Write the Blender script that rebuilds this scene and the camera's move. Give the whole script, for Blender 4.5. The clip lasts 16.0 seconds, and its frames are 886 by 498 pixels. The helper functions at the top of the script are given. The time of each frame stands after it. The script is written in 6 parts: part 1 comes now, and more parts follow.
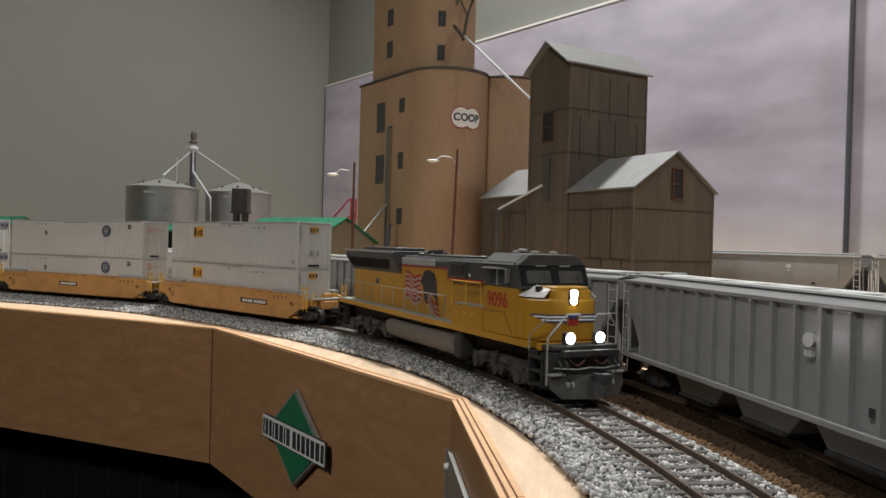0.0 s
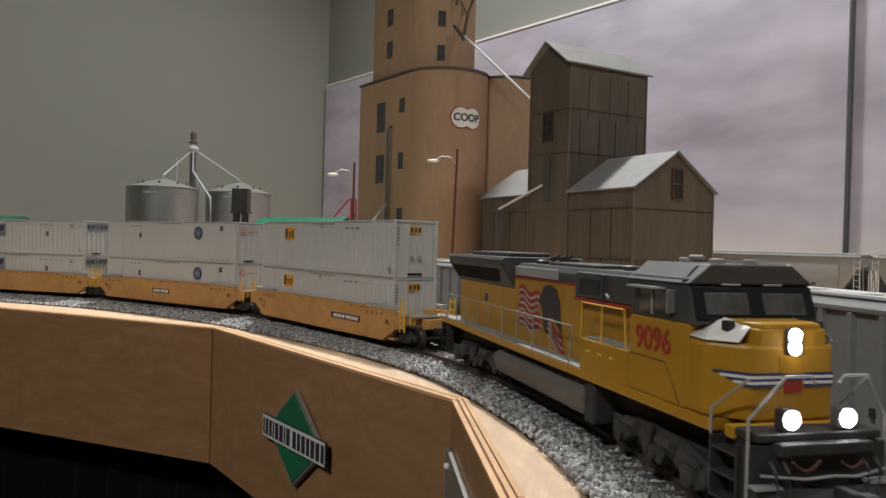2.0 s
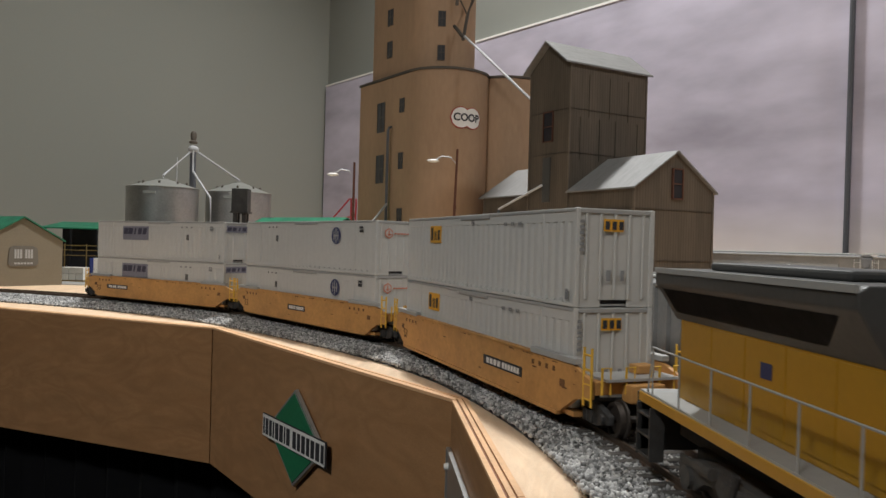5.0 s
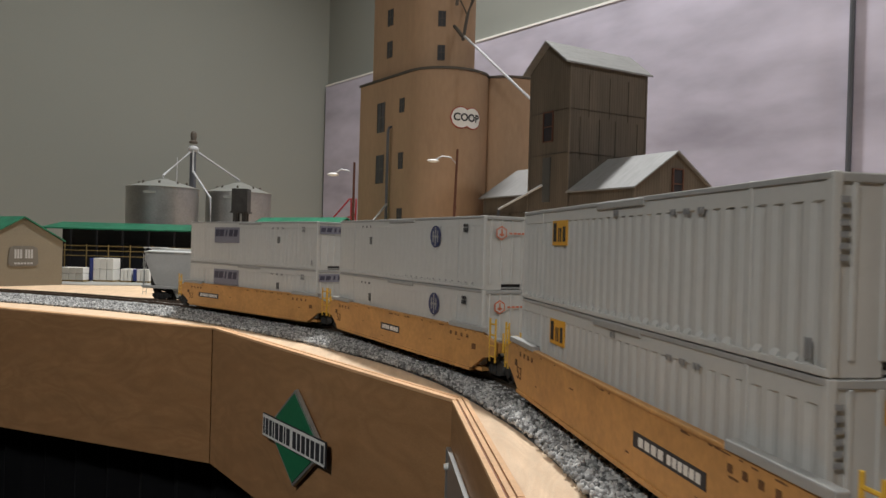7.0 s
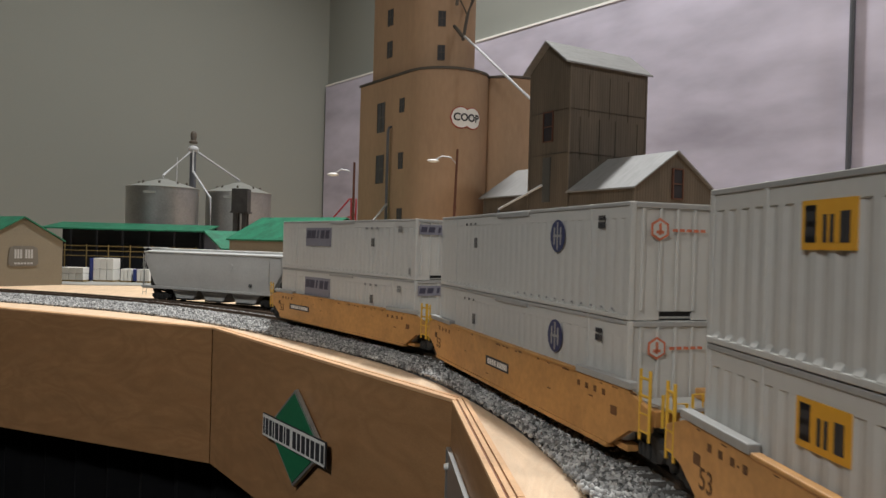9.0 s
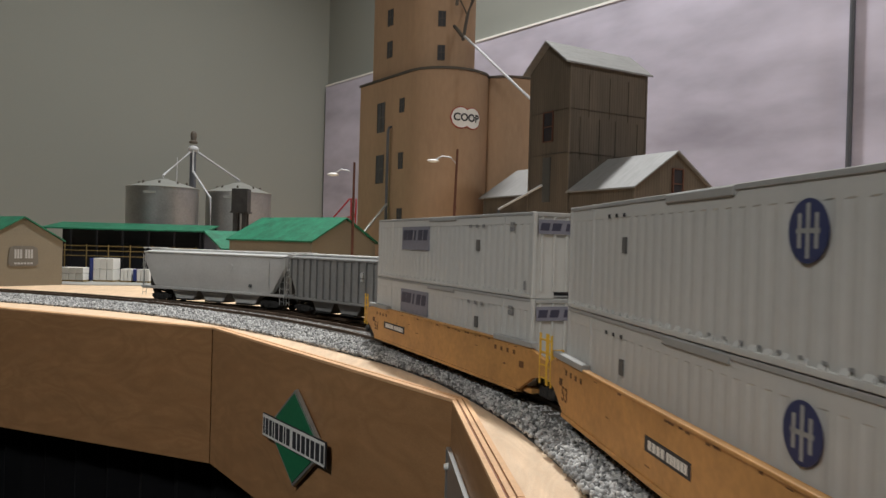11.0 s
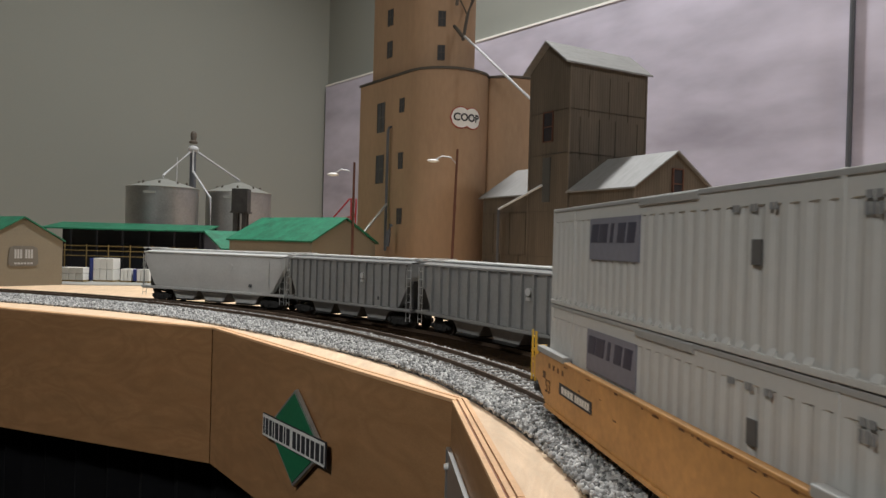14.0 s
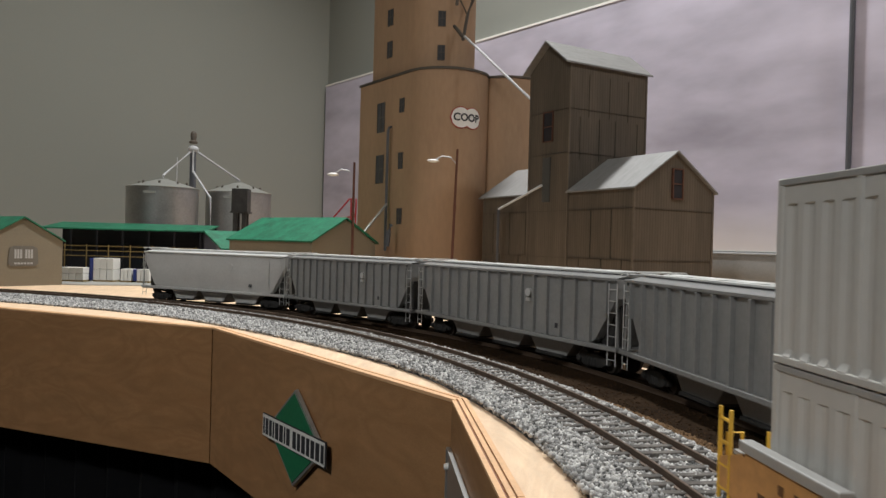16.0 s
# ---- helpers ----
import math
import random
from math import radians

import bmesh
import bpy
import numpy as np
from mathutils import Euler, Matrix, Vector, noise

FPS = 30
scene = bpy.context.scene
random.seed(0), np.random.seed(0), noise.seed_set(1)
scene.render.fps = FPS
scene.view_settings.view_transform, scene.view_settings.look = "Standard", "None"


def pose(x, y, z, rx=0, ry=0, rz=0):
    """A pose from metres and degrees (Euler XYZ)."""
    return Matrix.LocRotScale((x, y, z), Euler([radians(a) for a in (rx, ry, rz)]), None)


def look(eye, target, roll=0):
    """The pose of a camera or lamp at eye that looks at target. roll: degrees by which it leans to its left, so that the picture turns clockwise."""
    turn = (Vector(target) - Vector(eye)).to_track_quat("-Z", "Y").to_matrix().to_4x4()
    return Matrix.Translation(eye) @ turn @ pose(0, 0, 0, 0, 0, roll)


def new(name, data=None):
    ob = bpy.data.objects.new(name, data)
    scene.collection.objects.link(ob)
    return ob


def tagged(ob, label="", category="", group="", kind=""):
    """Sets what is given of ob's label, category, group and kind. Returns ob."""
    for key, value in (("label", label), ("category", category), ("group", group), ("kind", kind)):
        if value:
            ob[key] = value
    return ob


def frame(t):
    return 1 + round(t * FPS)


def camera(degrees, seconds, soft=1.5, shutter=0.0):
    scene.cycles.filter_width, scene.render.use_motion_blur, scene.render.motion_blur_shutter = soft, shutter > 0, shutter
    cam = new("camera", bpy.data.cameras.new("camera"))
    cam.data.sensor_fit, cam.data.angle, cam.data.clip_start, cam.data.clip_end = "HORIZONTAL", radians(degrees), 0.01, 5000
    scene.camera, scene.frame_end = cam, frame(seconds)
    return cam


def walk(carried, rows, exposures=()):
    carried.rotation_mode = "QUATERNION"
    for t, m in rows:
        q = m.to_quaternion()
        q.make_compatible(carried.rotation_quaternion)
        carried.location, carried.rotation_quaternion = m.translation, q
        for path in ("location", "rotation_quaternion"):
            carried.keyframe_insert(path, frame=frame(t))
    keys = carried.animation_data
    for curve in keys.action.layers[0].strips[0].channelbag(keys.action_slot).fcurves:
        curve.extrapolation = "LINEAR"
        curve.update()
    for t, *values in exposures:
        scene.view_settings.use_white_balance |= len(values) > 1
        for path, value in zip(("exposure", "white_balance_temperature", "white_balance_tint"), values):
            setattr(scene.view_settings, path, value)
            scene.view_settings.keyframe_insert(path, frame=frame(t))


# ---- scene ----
CZ = 1.25                     # height of the lens above the room's floor
RAIL = CZ - 0.056             # railhead of the main line
GROUND = CZ - 0.070           # top of the layout board
YARD = CZ - 0.0655            # railhead of the siding
LEDGE = CZ - 0.062            # top of the front ledge under the main line
MM = 0.001

cam = camera(61.45, 16.0, soft=1.5, shutter=0.4)
EYE = (0, 0, CZ)
AIM = look(EYE, (0, 1, CZ - 0.00593), 1.56)
walk(cam, [(0, AIM), (16.0, AIM)], [(0, 0.0, 6500, 10), (16.0, 0.0, 6500, 10)])

# ---- world and lamps ----
world = bpy.data.worlds.new("room_dark")
scene.world = world
world.use_nodes = True
world.node_tree.nodes["Background"].inputs[0].default_value = (0.9, 0.85, 0.8, 1)
world.node_tree.nodes["Background"].inputs[1].default_value = 0.02


def lamp(name, place, target, power, size, colour, spread=180):
    data = bpy.data.lights.new(name, "AREA")
    data.energy, data.size, data.color, data.shape = power, size, colour, "DISK"
    data.spread = radians(spread)
    ob = new(name, data)
    ob.matrix_world = look(place, target)
    return ob


WARM = (0.96, 0.975, 0.97)
lamp("ceiling_spot_light", (-0.03, 1.06, 2.38), (-0.06, 0.70, GROUND), 13.4, 0.09, WARM, 145)
lamp("ceiling_spot_light", (0.75, 0.10, 2.38), (0.50, 0.30, GROUND), 2.9, 0.09, WARM, 130)
lamp("ceiling_room_light", (-0.75, -0.75, 2.38), (-0.1, 0.3, 1.2), 9.4, 0.25, WARM, 140)


# ---- materials ----
def material(name, colour, rough=0.6, metal=0.0, dark=0.75, grain=400, stain=18, bump=0.15, light=1.1, stretch=(1, 1, 1), spec=0.4, mix=0.6):
    """A painted or natural surface with fine grain, wide stains and fine relief."""
    m = bpy.data.materials.new(name)
    m.use_nodes = True
    n, l = m.node_tree.nodes, m.node_tree.links
    b = n["Principled BSDF"]
    b.inputs["Roughness"].default_value, b.inputs["Metallic"].default_value = rough, metal
    b.inputs["Specular IOR Level"].default_value = spec
    tc, mp = n.new("ShaderNodeTexCoord"), n.new("ShaderNodeMapping")
    mp.inputs["Scale"].default_value = stretch
    l.new(tc.outputs["Object"], mp.inputs[0])
    fine, wide = n.new("ShaderNodeTexNoise"), n.new("ShaderNodeTexNoise")
    fine.inputs["Scale"].default_value, fine.inputs["Detail"].default_value = grain, 5
    wide.inputs["Scale"].default_value, wide.inputs["Detail"].default_value = stain, 4
    l.new(mp.outputs[0], fine.inputs[0])
    l.new(mp.outputs[0], wide.inputs[0])
    add = n.new("ShaderNodeMix")
    add.inputs[0].default_value = mix
    l.new(fine.outputs[0], add.inputs[2])
    l.new(wide.outputs[0], add.inputs[3])
    ramp = n.new("ShaderNodeValToRGB")
    ramp.color_ramp.elements[0].position, ramp.color_ramp.elements[1].position = 0.3, 0.7
    ramp.color_ramp.elements[0].color = (*[c * dark for c in colour], 1)
    ramp.color_ramp.elements[1].color = (*[min(1, c * light) for c in colour], 1)
    l.new(add.outputs[0], ramp.inputs[0])
    l.new(ramp.outputs[0], b.inputs["Base Color"])
    bp = n.new("ShaderNodeBump")
    bp.inputs["Strength"].default_value, bp.inputs["Distance"].default_value = bump, 0.0004
    l.new(fine.outputs[0], bp.inputs["Height"])
    l.new(bp.outputs[0], b.inputs["Normal"])
    return m


def wood(name, light, dark, scale, stretch, rough=0.55, pores=900):
    """Plywood and plank faces: long wavy figure with dark pores."""
    m = material(name, light, rough, grain=pores, stain=30, stretch=stretch, dark=0.72)
    n, l = m.node_tree.nodes, m.node_tree.links
    mp = n["Mapping"]
    wave = n.new("ShaderNodeTexNoise")
    wave.inputs["Scale"].default_value, wave.inputs["Detail"].default_value, wave.inputs["Distortion"].default_value = scale, 3, 1.6
    l.new(mp.outputs[0], wave.inputs[0])
    rings = n.new("ShaderNodeMath")
    rings.operation = "PINGPONG"
    rings.inputs[1].default_value = 0.06
    l.new(wave.outputs[0], rings.inputs[0])
    up = n.new("ShaderNodeMath")
    up.operation = "MULTIPLY"
    up.inputs[1].default_value = 9.0
    l.new(rings.outputs[0], up.inputs[0])
    mixer = n.new("ShaderNodeMix")
    mixer.data_type = "RGBA"
    l.new(up.outputs[0], mixer.inputs[0])
    old = n["Principled BSDF"].inputs["Base Color"].links[0].from_socket
    l.new(old, mixer.inputs[6])
    mixer.inputs[7].default_value = (*dark, 1)
    soft = n.new("ShaderNodeMath")
    soft.operation = "MULTIPLY"
    soft.inputs[1].default_value = 0.60
    l.new(up.outputs[0], soft.inputs[0])
    l.new(soft.outputs[0], mixer.inputs[0])
    l.new(mixer.outputs[2], n["Principled BSDF"].inputs["Base Color"])
    return m


def glow(name, colour, power):
    m = bpy.data.materials.new(name)
    m.use_nodes = True
    b = m.node_tree.nodes["Principled BSDF"]
    b.inputs["Emission Color"].default_value, b.inputs["Emission Strength"].default_value = (*colour, 1), power
    return m


def striped(name, colour, seam, pitch, axis=0, rough=0.8):
    """Upright boards: thin dark gaps every pitch metres along one axis, boards of uneven tone."""
    m = material(name, colour, rough, grain=260, stain=45, dark=0.62, stretch=(1, 1, 0.12), bump=0.35)
    n, l = m.node_tree.nodes, m.node_tree.links
    sep = n.new("ShaderNodeSeparateXYZ")
    l.new(n["Texture Coordinate"].outputs["Object"], sep.inputs[0])
    both = n.new("ShaderNodeMath")
    both.operation = "ADD"
    l.new(sep.outputs[0], both.inputs[0])
    l.new(sep.outputs[1], both.inputs[1])
    div = n.new("ShaderNodeMath")
    div.operation = "DIVIDE"
    div.inputs[1].default_value = pitch
    l.new(both.outputs[0], div.inputs[0])
    frac, low = n.new("ShaderNodeMath"), n.new("ShaderNodeMath")
    frac.operation, low.operation = "FRACT", "LESS_THAN"
    l.new(div.outputs[0], frac.inputs[0])
    low.inputs[1].default_value = 0.13
    l.new(frac.outputs[0], low.inputs[0])
    part_of = n.new("ShaderNodeMath")
    part_of.operation = "MULTIPLY"
    part_of.inputs[1].default_value = 0.55
    l.new(low.outputs[0], part_of.inputs[0])
    mixer = n.new("ShaderNodeMix")
    mixer.data_type = "RGBA"
    l.new(part_of.outputs[0], mixer.inputs[0])
    l.new(n["Principled BSDF"].inputs["Base Color"].links[0].from_socket, mixer.inputs[6])
    mixer.inputs[7].default_value = (*seam, 1)
    l.new(mixer.outputs[2], n["Principled BSDF"].inputs["Base Color"])
    return m


M_WALL = material("grey_wall_paint", (0.220, 0.222, 0.195), 0.85, grain=500, stain=2, dark=0.95, light=1.03, bump=0.08)
M_CEIL = material("white_ceiling_paint", (0.75, 0.74, 0.70), 0.9, grain=300, stain=2, dark=0.95, light=1.02)
M_CARPET = material("dark_carpet", (0.06, 0.06, 0.065), 0.95, grain=600, stain=4)
M_DRAPE = material("black_drape", (0.010, 0.010, 0.012), 0.95, grain=300, stain=12)
M_FASCIA = wood("oiled_plywood", (0.425, 0.228, 0.104), (0.25, 0.112, 0.041), 6.5, (1, 1, 3.2), 0.42)
M_PLYTOP = wood("bare_plywood", (0.84, 0.62, 0.42), (0.66, 0.43, 0.25), 9, (6, 1.2, 1), 0.6)
M_PLYEDGE = material("plywood_edge", (0.78, 0.47, 0.25), 0.6, dark=0.8, grain=700, stain=60)
M_PLYDARK = material("plywood_glue_line", (0.26, 0.085, 0.04), 0.6)
# Brown earth with the shadow of the hoppers put into its colour.
M_EARTH = material("shaded_brown_earth", (0.030, 0.018, 0.010), 1.0, spec=0.05, grain=500, stain=35, dark=0.5, light=1.4, bump=0.8)
M_CRUMB = material("brown_earth_crumbs", (0.050, 0.030, 0.017), 1.0, spec=0.05, grain=900, stain=90, dark=0.5, light=1.3)
M_DIRT = material("tan_dirt_crumbs", (0.20, 0.125, 0.070), 1.0, spec=0.05, grain=900, stain=90, dark=0.5, light=1.3)
M_PAVE = material("grey_painted_yard", (0.34, 0.33, 0.30), 0.85, grain=800, stain=20, dark=0.8)
M_RAIL = material("weathered_rail", (0.13, 0.088, 0.062), 0.5, 0.35, grain=900, stain=50, dark=0.6)
M_TIE = material("dusty_tie", (0.115, 0.104, 0.094), 0.9, grain=900, stain=120, dark=0.5, light=1.5)
M_BED = material("ballast_base", (0.16, 0.155, 0.15), 0.95, grain=900, stain=200, dark=0.35, light=1.5, bump=1.0)
M_YELLOW = material("locomotive_yellow_paint", (0.44, 0.228, 0.018), 0.38, grain=600, stain=40, dark=0.88, light=1.06, bump=0.03)
M_GREY = material("locomotive_dark_grey_paint", (0.062, 0.062, 0.060), 0.45, grain=600, stain=50, dark=0.8)
M_LITE = material("locomotive_light_grey_panel", (0.33, 0.33, 0.315), 0.5, dark=0.9)
M_BLACK = material("black_underframe", (0.028, 0.027, 0.026), 0.65, grain=500, stain=90, dark=0.6, light=1.7)
M_TRUCKG = material("dusty_dark_grey_truck", (0.055, 0.052, 0.048), 0.75, grain=500, stain=90, dark=0.5, light=1.5)
M_TANK = material("dusty_grey_fuel_tank", (0.15, 0.138, 0.122), 0.6, grain=500, stain=60, dark=0.8)
M_WHEEL = material("steel_wheel", (0.055, 0.045, 0.038), 0.55, 0.4, dark=0.6)
M_DULL = material("dull_white_flag_stripe", (0.40, 0.38, 0.35), 0.5, dark=0.85)
M_RED = material("red_stripe_paint", (0.36, 0.032, 0.025), 0.5, dark=0.9)
M_WHITE = material("white_decal", (0.74, 0.72, 0.68), 0.5, dark=0.93)
M_NAVY = material("navy_decal", (0.035, 0.045, 0.12), 0.5, dark=0.85)
M_FLAG = material("dark_flag_field", (0.040, 0.034, 0.042), 0.5, dark=0.8)
M_GLASS = material("dark_cab_glass", (0.018, 0.02, 0.022), 0.08, dark=0.9, spec=0.6, bump=0.0)
# Windshield glass: the mottled grey paints in its reflections.
M_GLASSL = material("cab_glass_grey_reflection", (0.075, 0.075, 0.072), 0.12, dark=0.6, light=1.5, stain=120, spec=0.6, bump=0.0)
M_HEAD = glow("headlight_glow", (1.0, 0.96, 0.97), 38)
M_ORANGE = material("faded_orange_yellow_paint", (0.60, 0.310, 0.103), 0.55, grain=500, stain=60, dark=0.66, light=1.08, bump=0.06)
M_LADDER = material("bright_yellow_rail_paint", (0.70, 0.42, 0.05), 0.5, dark=0.9)
M_BOX = material("off_white_container_paint", (0.56, 0.55, 0.52), 0.5, grain=400, stain=30, dark=0.93, light=1.04, bump=0.05)
M_BOXRAIL = material("grey_container_rail", (0.36, 0.355, 0.34), 0.5, dark=0.88)
M_INK = material("black_stencil_ink", (0.035, 0.035, 0.04), 0.6, dark=0.85)
M_FAINT = material("grey_stencil_ink", (0.26, 0.26, 0.26), 0.6, dark=0.85)
M_LOGOO = material("orange_yellow_decal", (0.72, 0.36, 0.03), 0.5, dark=0.93)
M_LOGOB = material("slate_blue_decal", (0.235, 0.230, 0.275), 0.5, dark=0.8)
M_STROKE = material("dark_slate_decal", (0.055, 0.053, 0.085), 0.5, dark=0.8)
M_PLAC = material("grey_brown_placard", (0.125, 0.120, 0.115), 0.6, dark=0.8)
M_MIDG = material("locomotive_mid_grey_panel", (0.20, 0.20, 0.195), 0.5, dark=0.85)
M_LOGOR = material("orange_red_decal", (0.58, 0.17, 0.09), 0.5, dark=0.9)
M_HOPPER = material("hopper_grey_paint", (0.275, 0.275, 0.27), 0.25, grain=500, stain=40, dark=0.84, light=1.08, bump=0.05)
M_HOPPALE = material("pale_grey_hopper_paint", (0.56, 0.56, 0.545), 0.36, grain=500, stain=40, dark=0.86, light=1.06, bump=0.05)
M_HOPROOF = material("pale_hopper_roof", (0.62, 0.62, 0.60), 0.5, dark=0.85)
M_CONC = material("tan_silo_paint", (0.375, 0.24, 0.145), 0.75, grain=200, stain=16, dark=0.80, light=1.08, stretch=(1, 1, 0.35), bump=0.1)
M_CAPS = material("dark_silo_cap", (0.09, 0.075, 0.06), 0.7)
M_PANE = material("dark_window_pane", (0.065, 0.064, 0.068), 0.25, bump=0.0)
M_SLATE = material("dark_grey_pipe", (0.085, 0.088, 0.10), 0.5, dark=0.8)
M_PIPE = material("bright_tin_spout", (0.46, 0.46, 0.47), 0.4, 0.0, dark=0.85)
M_BARN = striped("weathered_brown_boards", (0.108, 0.086, 0.063), (0.030, 0.022, 0.016), 0.0034)
M_BARNTRIM = material("dark_board_trim", (0.055, 0.043, 0.031), 0.85, dark=0.6)
M_TIN = material("grey_tin_roof", (0.205, 0.20, 0.195), 0.5, 0.0, grain=300, stain=60, dark=0.72, stretch=(1, 5, 1), light=1.15)
M_RUST = material("red_brown_sash", (0.10, 0.040, 0.025), 0.7)
M_BIN = material("galvanized_bin_wall", (0.36, 0.355, 0.34), 0.38, 0.75, grain=300, stain=30, dark=0.75)
M_BINROOF = material("pale_bin_roof", (0.30, 0.30, 0.275), 0.5, 0.3, dark=0.85)
M_GREEN = material("green_metal_roof", (0.013, 0.128, 0.068), 0.55, grain=300, stain=70, dark=0.55, light=1.6)
M_TANW = material("beige_siding", (0.19, 0.158, 0.110), 0.8, dark=0.88)
M_SIGND = material("dark_sign_ground", (0.14, 0.125, 0.105), 0.6)
# Near-black stands for shade inside the open shed; also the barn's black panes.
M_INSHADE = material("inner_shade_black", (0.02, 0.02, 0.025), 0.9)
M_BLUE = material("blue_wrapper", (0.03, 0.05, 0.22), 0.5)
M_FENCE = material("yellow_wood_rail", (0.26, 0.18, 0.065), 0.7)
M_POLE = material("red_brown_pole", (0.12, 0.045, 0.028), 0.8)
M_BRED = material("bright_red_paint", (0.55, 0.025, 0.035), 0.5)
M_SIGNG = material("green_sign_paint", (0.018, 0.17, 0.075), 0.4, dark=0.8)
M_METAL = material("brushed_metal_plate", (0.45, 0.45, 0.44), 0.35, 0.7, dark=0.85)


def sky_material():
    m = material("printed_cloud_backdrop", (0.475, 0.438, 0.515), 0.7, grain=7.0, stain=3.0, dark=0.54, light=1.34, stretch=(1, 1, 2.8), bump=0.0, mix=0.55)
    m.node_tree.nodes["Noise Texture"].inputs["Detail"].default_value = 7
    n, l = m.node_tree.nodes, m.node_tree.links
    sep, rng = n.new("ShaderNodeSeparateXYZ"), n.new("ShaderNodeMapRange")
    l.new(n["Texture Coordinate"].outputs["Object"], sep.inputs[0])
    l.new(sep.outputs[2], rng.inputs[0])
    rng.inputs[1].default_value, rng.inputs[2].default_value = 0.10, 0.0
    mixer = n.new("ShaderNodeMix")
    mixer.data_type = "RGBA"
    l.new(rng.outputs[0], mixer.inputs[0])
    l.new(n["Principled BSDF"].inputs["Base Color"].links[0].from_socket, mixer.inputs[6])
    mixer.inputs[7].default_value = (0.74, 0.68, 0.62, 1)
    l.new(mixer.outputs[2], n["Principled BSDF"].inputs["Base Color"])
    return m


M_SKY = sky_material()


def stone_material():
    m = material("grey_ballast_stone", (0.40, 0.395, 0.385), 0.9, grain=900, stain=300, dark=0.7)
    n, l = m.node_tree.nodes, m.node_tree.links
    geo, ramp = n.new("ShaderNodeNewGeometry"), n.new("ShaderNodeValToRGB")
    l.new(geo.outputs["Random Per Island"], ramp.inputs[0])
    e = ramp.color_ramp.elements
    e[0].color, e[1].color = (0.10, 0.098, 0.095, 1), (0.64, 0.625, 0.60, 1)
    mid = e.new(0.5)
    mid.color = (0.33, 0.323, 0.313, 1)
    l.new(ramp.outputs[0], n["Principled BSDF"].inputs["Base Color"])
    return m


M_STONE = stone_material()


# ---- building helpers ----
def part(name, bm, mat, parent=None, label="", smooth=False):
    """Links a bmesh as one mesh object under a thing or a part."""
    data = bpy.data.meshes.new(name)
    bmesh.ops.recalc_face_normals(bm, faces=bm.faces)
    bm.to_mesh(data)
    bm.free()
    data.materials.append(mat)
    if smooth:
        for p in data.polygons:
            p.use_smooth = True
        data.set_sharp_from_angle(angle=radians(35))
    ob = new(name, data)
    if parent is not None:
        ob.parent = parent
    return tagged(ob, label)


def box(bm, x0, x1, y0, y1, z0, z1, bevel=0.0):
    vs = [bm.verts.new(p) for p in ((x0, y0, z0), (x1, y0, z0), (x1, y1, z0), (x0, y1, z0), (x0, y0, z1), (x1, y0, z1), (x1, y1, z1), (x0, y1, z1))]
    fs = [bm.faces.new([vs[i] for i in q]) for q in ((3, 2, 1, 0), (4, 5, 6, 7), (0, 1, 5, 4), (1, 2, 6, 5), (2, 3, 7, 6), (3, 0, 4, 7))]
    if bevel:
        es = list({e for f in fs for e in f.edges})
        bmesh.ops.bevel(bm, geom=es, offset=bevel, segments=2, affect="EDGES", profile=0.5)
    return bm


def cuboid(x0, x1, y0, y1, z0, z1, bevel=0.0):
    return box(bmesh.new(), x0, x1, y0, y1, z0, z1, bevel)


def prism(bm, outline, axis, a, b, bevel=0.0):
    """An outline of 2D points pushed along an axis from a to b: axis 0: (y, z); 1: (x, z); 2: (x, y)."""
    def place(p, d):
        return ((d, p[0], p[1]), (p[0], d, p[1]), (p[0], p[1], d))[axis]
    v0, v1 = [bm.verts.new(place(p, a)) for p in outline], [bm.verts.new(place(p, b)) for p in outline]
    fs = [bm.faces.new(v0), bm.faces.new(v1[::-1])]
    k = len(outline)
    for i in range(k):
        fs.append(bm.faces.new((v0[i], v1[i], v1[(i + 1) % k], v0[(i + 1) % k])))
    if bevel:
        bmesh.ops.bevel(bm, geom=list({e for f in fs for e in f.edges}), offset=bevel, segments=2, affect="EDGES", profile=0.5)
    return bm


def rod(bm, points, radius, sides=6):
    """A round bar along a line of points."""
    pts = [Vector(p) for p in points]
    rings = []
    for i, p in enumerate(pts):
        d = (pts[min(i + 1, len(pts) - 1)] - pts[max(i - 1, 0)]).normalized()
        a = d.orthogonal().normalized() if abs(d.z) < 0.95 else Vector((1, 0, 0))
        a = (a - d * a.dot(d)).normalized()
        c = d.cross(a)
        rings.append([bm.verts.new(p + radius * (math.cos(2 * math.pi * k / sides) * a + math.sin(2 * math.pi * k / sides) * c)) for k in range(sides)])
    for r0, r1 in zip(rings, rings[1:]):
        for k in range(sides):
            bm.faces.new((r0[k], r0[(k + 1) % sides], r1[(k + 1) % sides], r1[k]))
    bm.faces.new(rings[0][::-1])
    bm.faces.new(rings[-1])
    return bm


def lathe(bm, profile, sides=48, centre=(0, 0), axis="Z"):
    """A profile of (radius, height) turned round an upright axis, or round Y for wheels."""
    rings = []
    for r, h in profile:
        ring = []
        for k in range(sides):
            c, s = r * math.cos(2 * math.pi * k / sides), r * math.sin(2 * math.pi * k / sides)
            ring.append(bm.verts.new((centre[0] + c, centre[1] + s, h) if axis == "Z" else (centre[0] + c, h, centre[1] + s)))
        rings.append(ring)
    for r0, r1 in zip(rings, rings[1:]):
        for k in range(sides):
            bm.faces.new((r0[k], r0[(k + 1) % sides], r1[(k + 1) % sides], r1[k]))
    bm.faces.new(rings[0][::-1])
    bm.faces.new(rings[-1])
    return bm


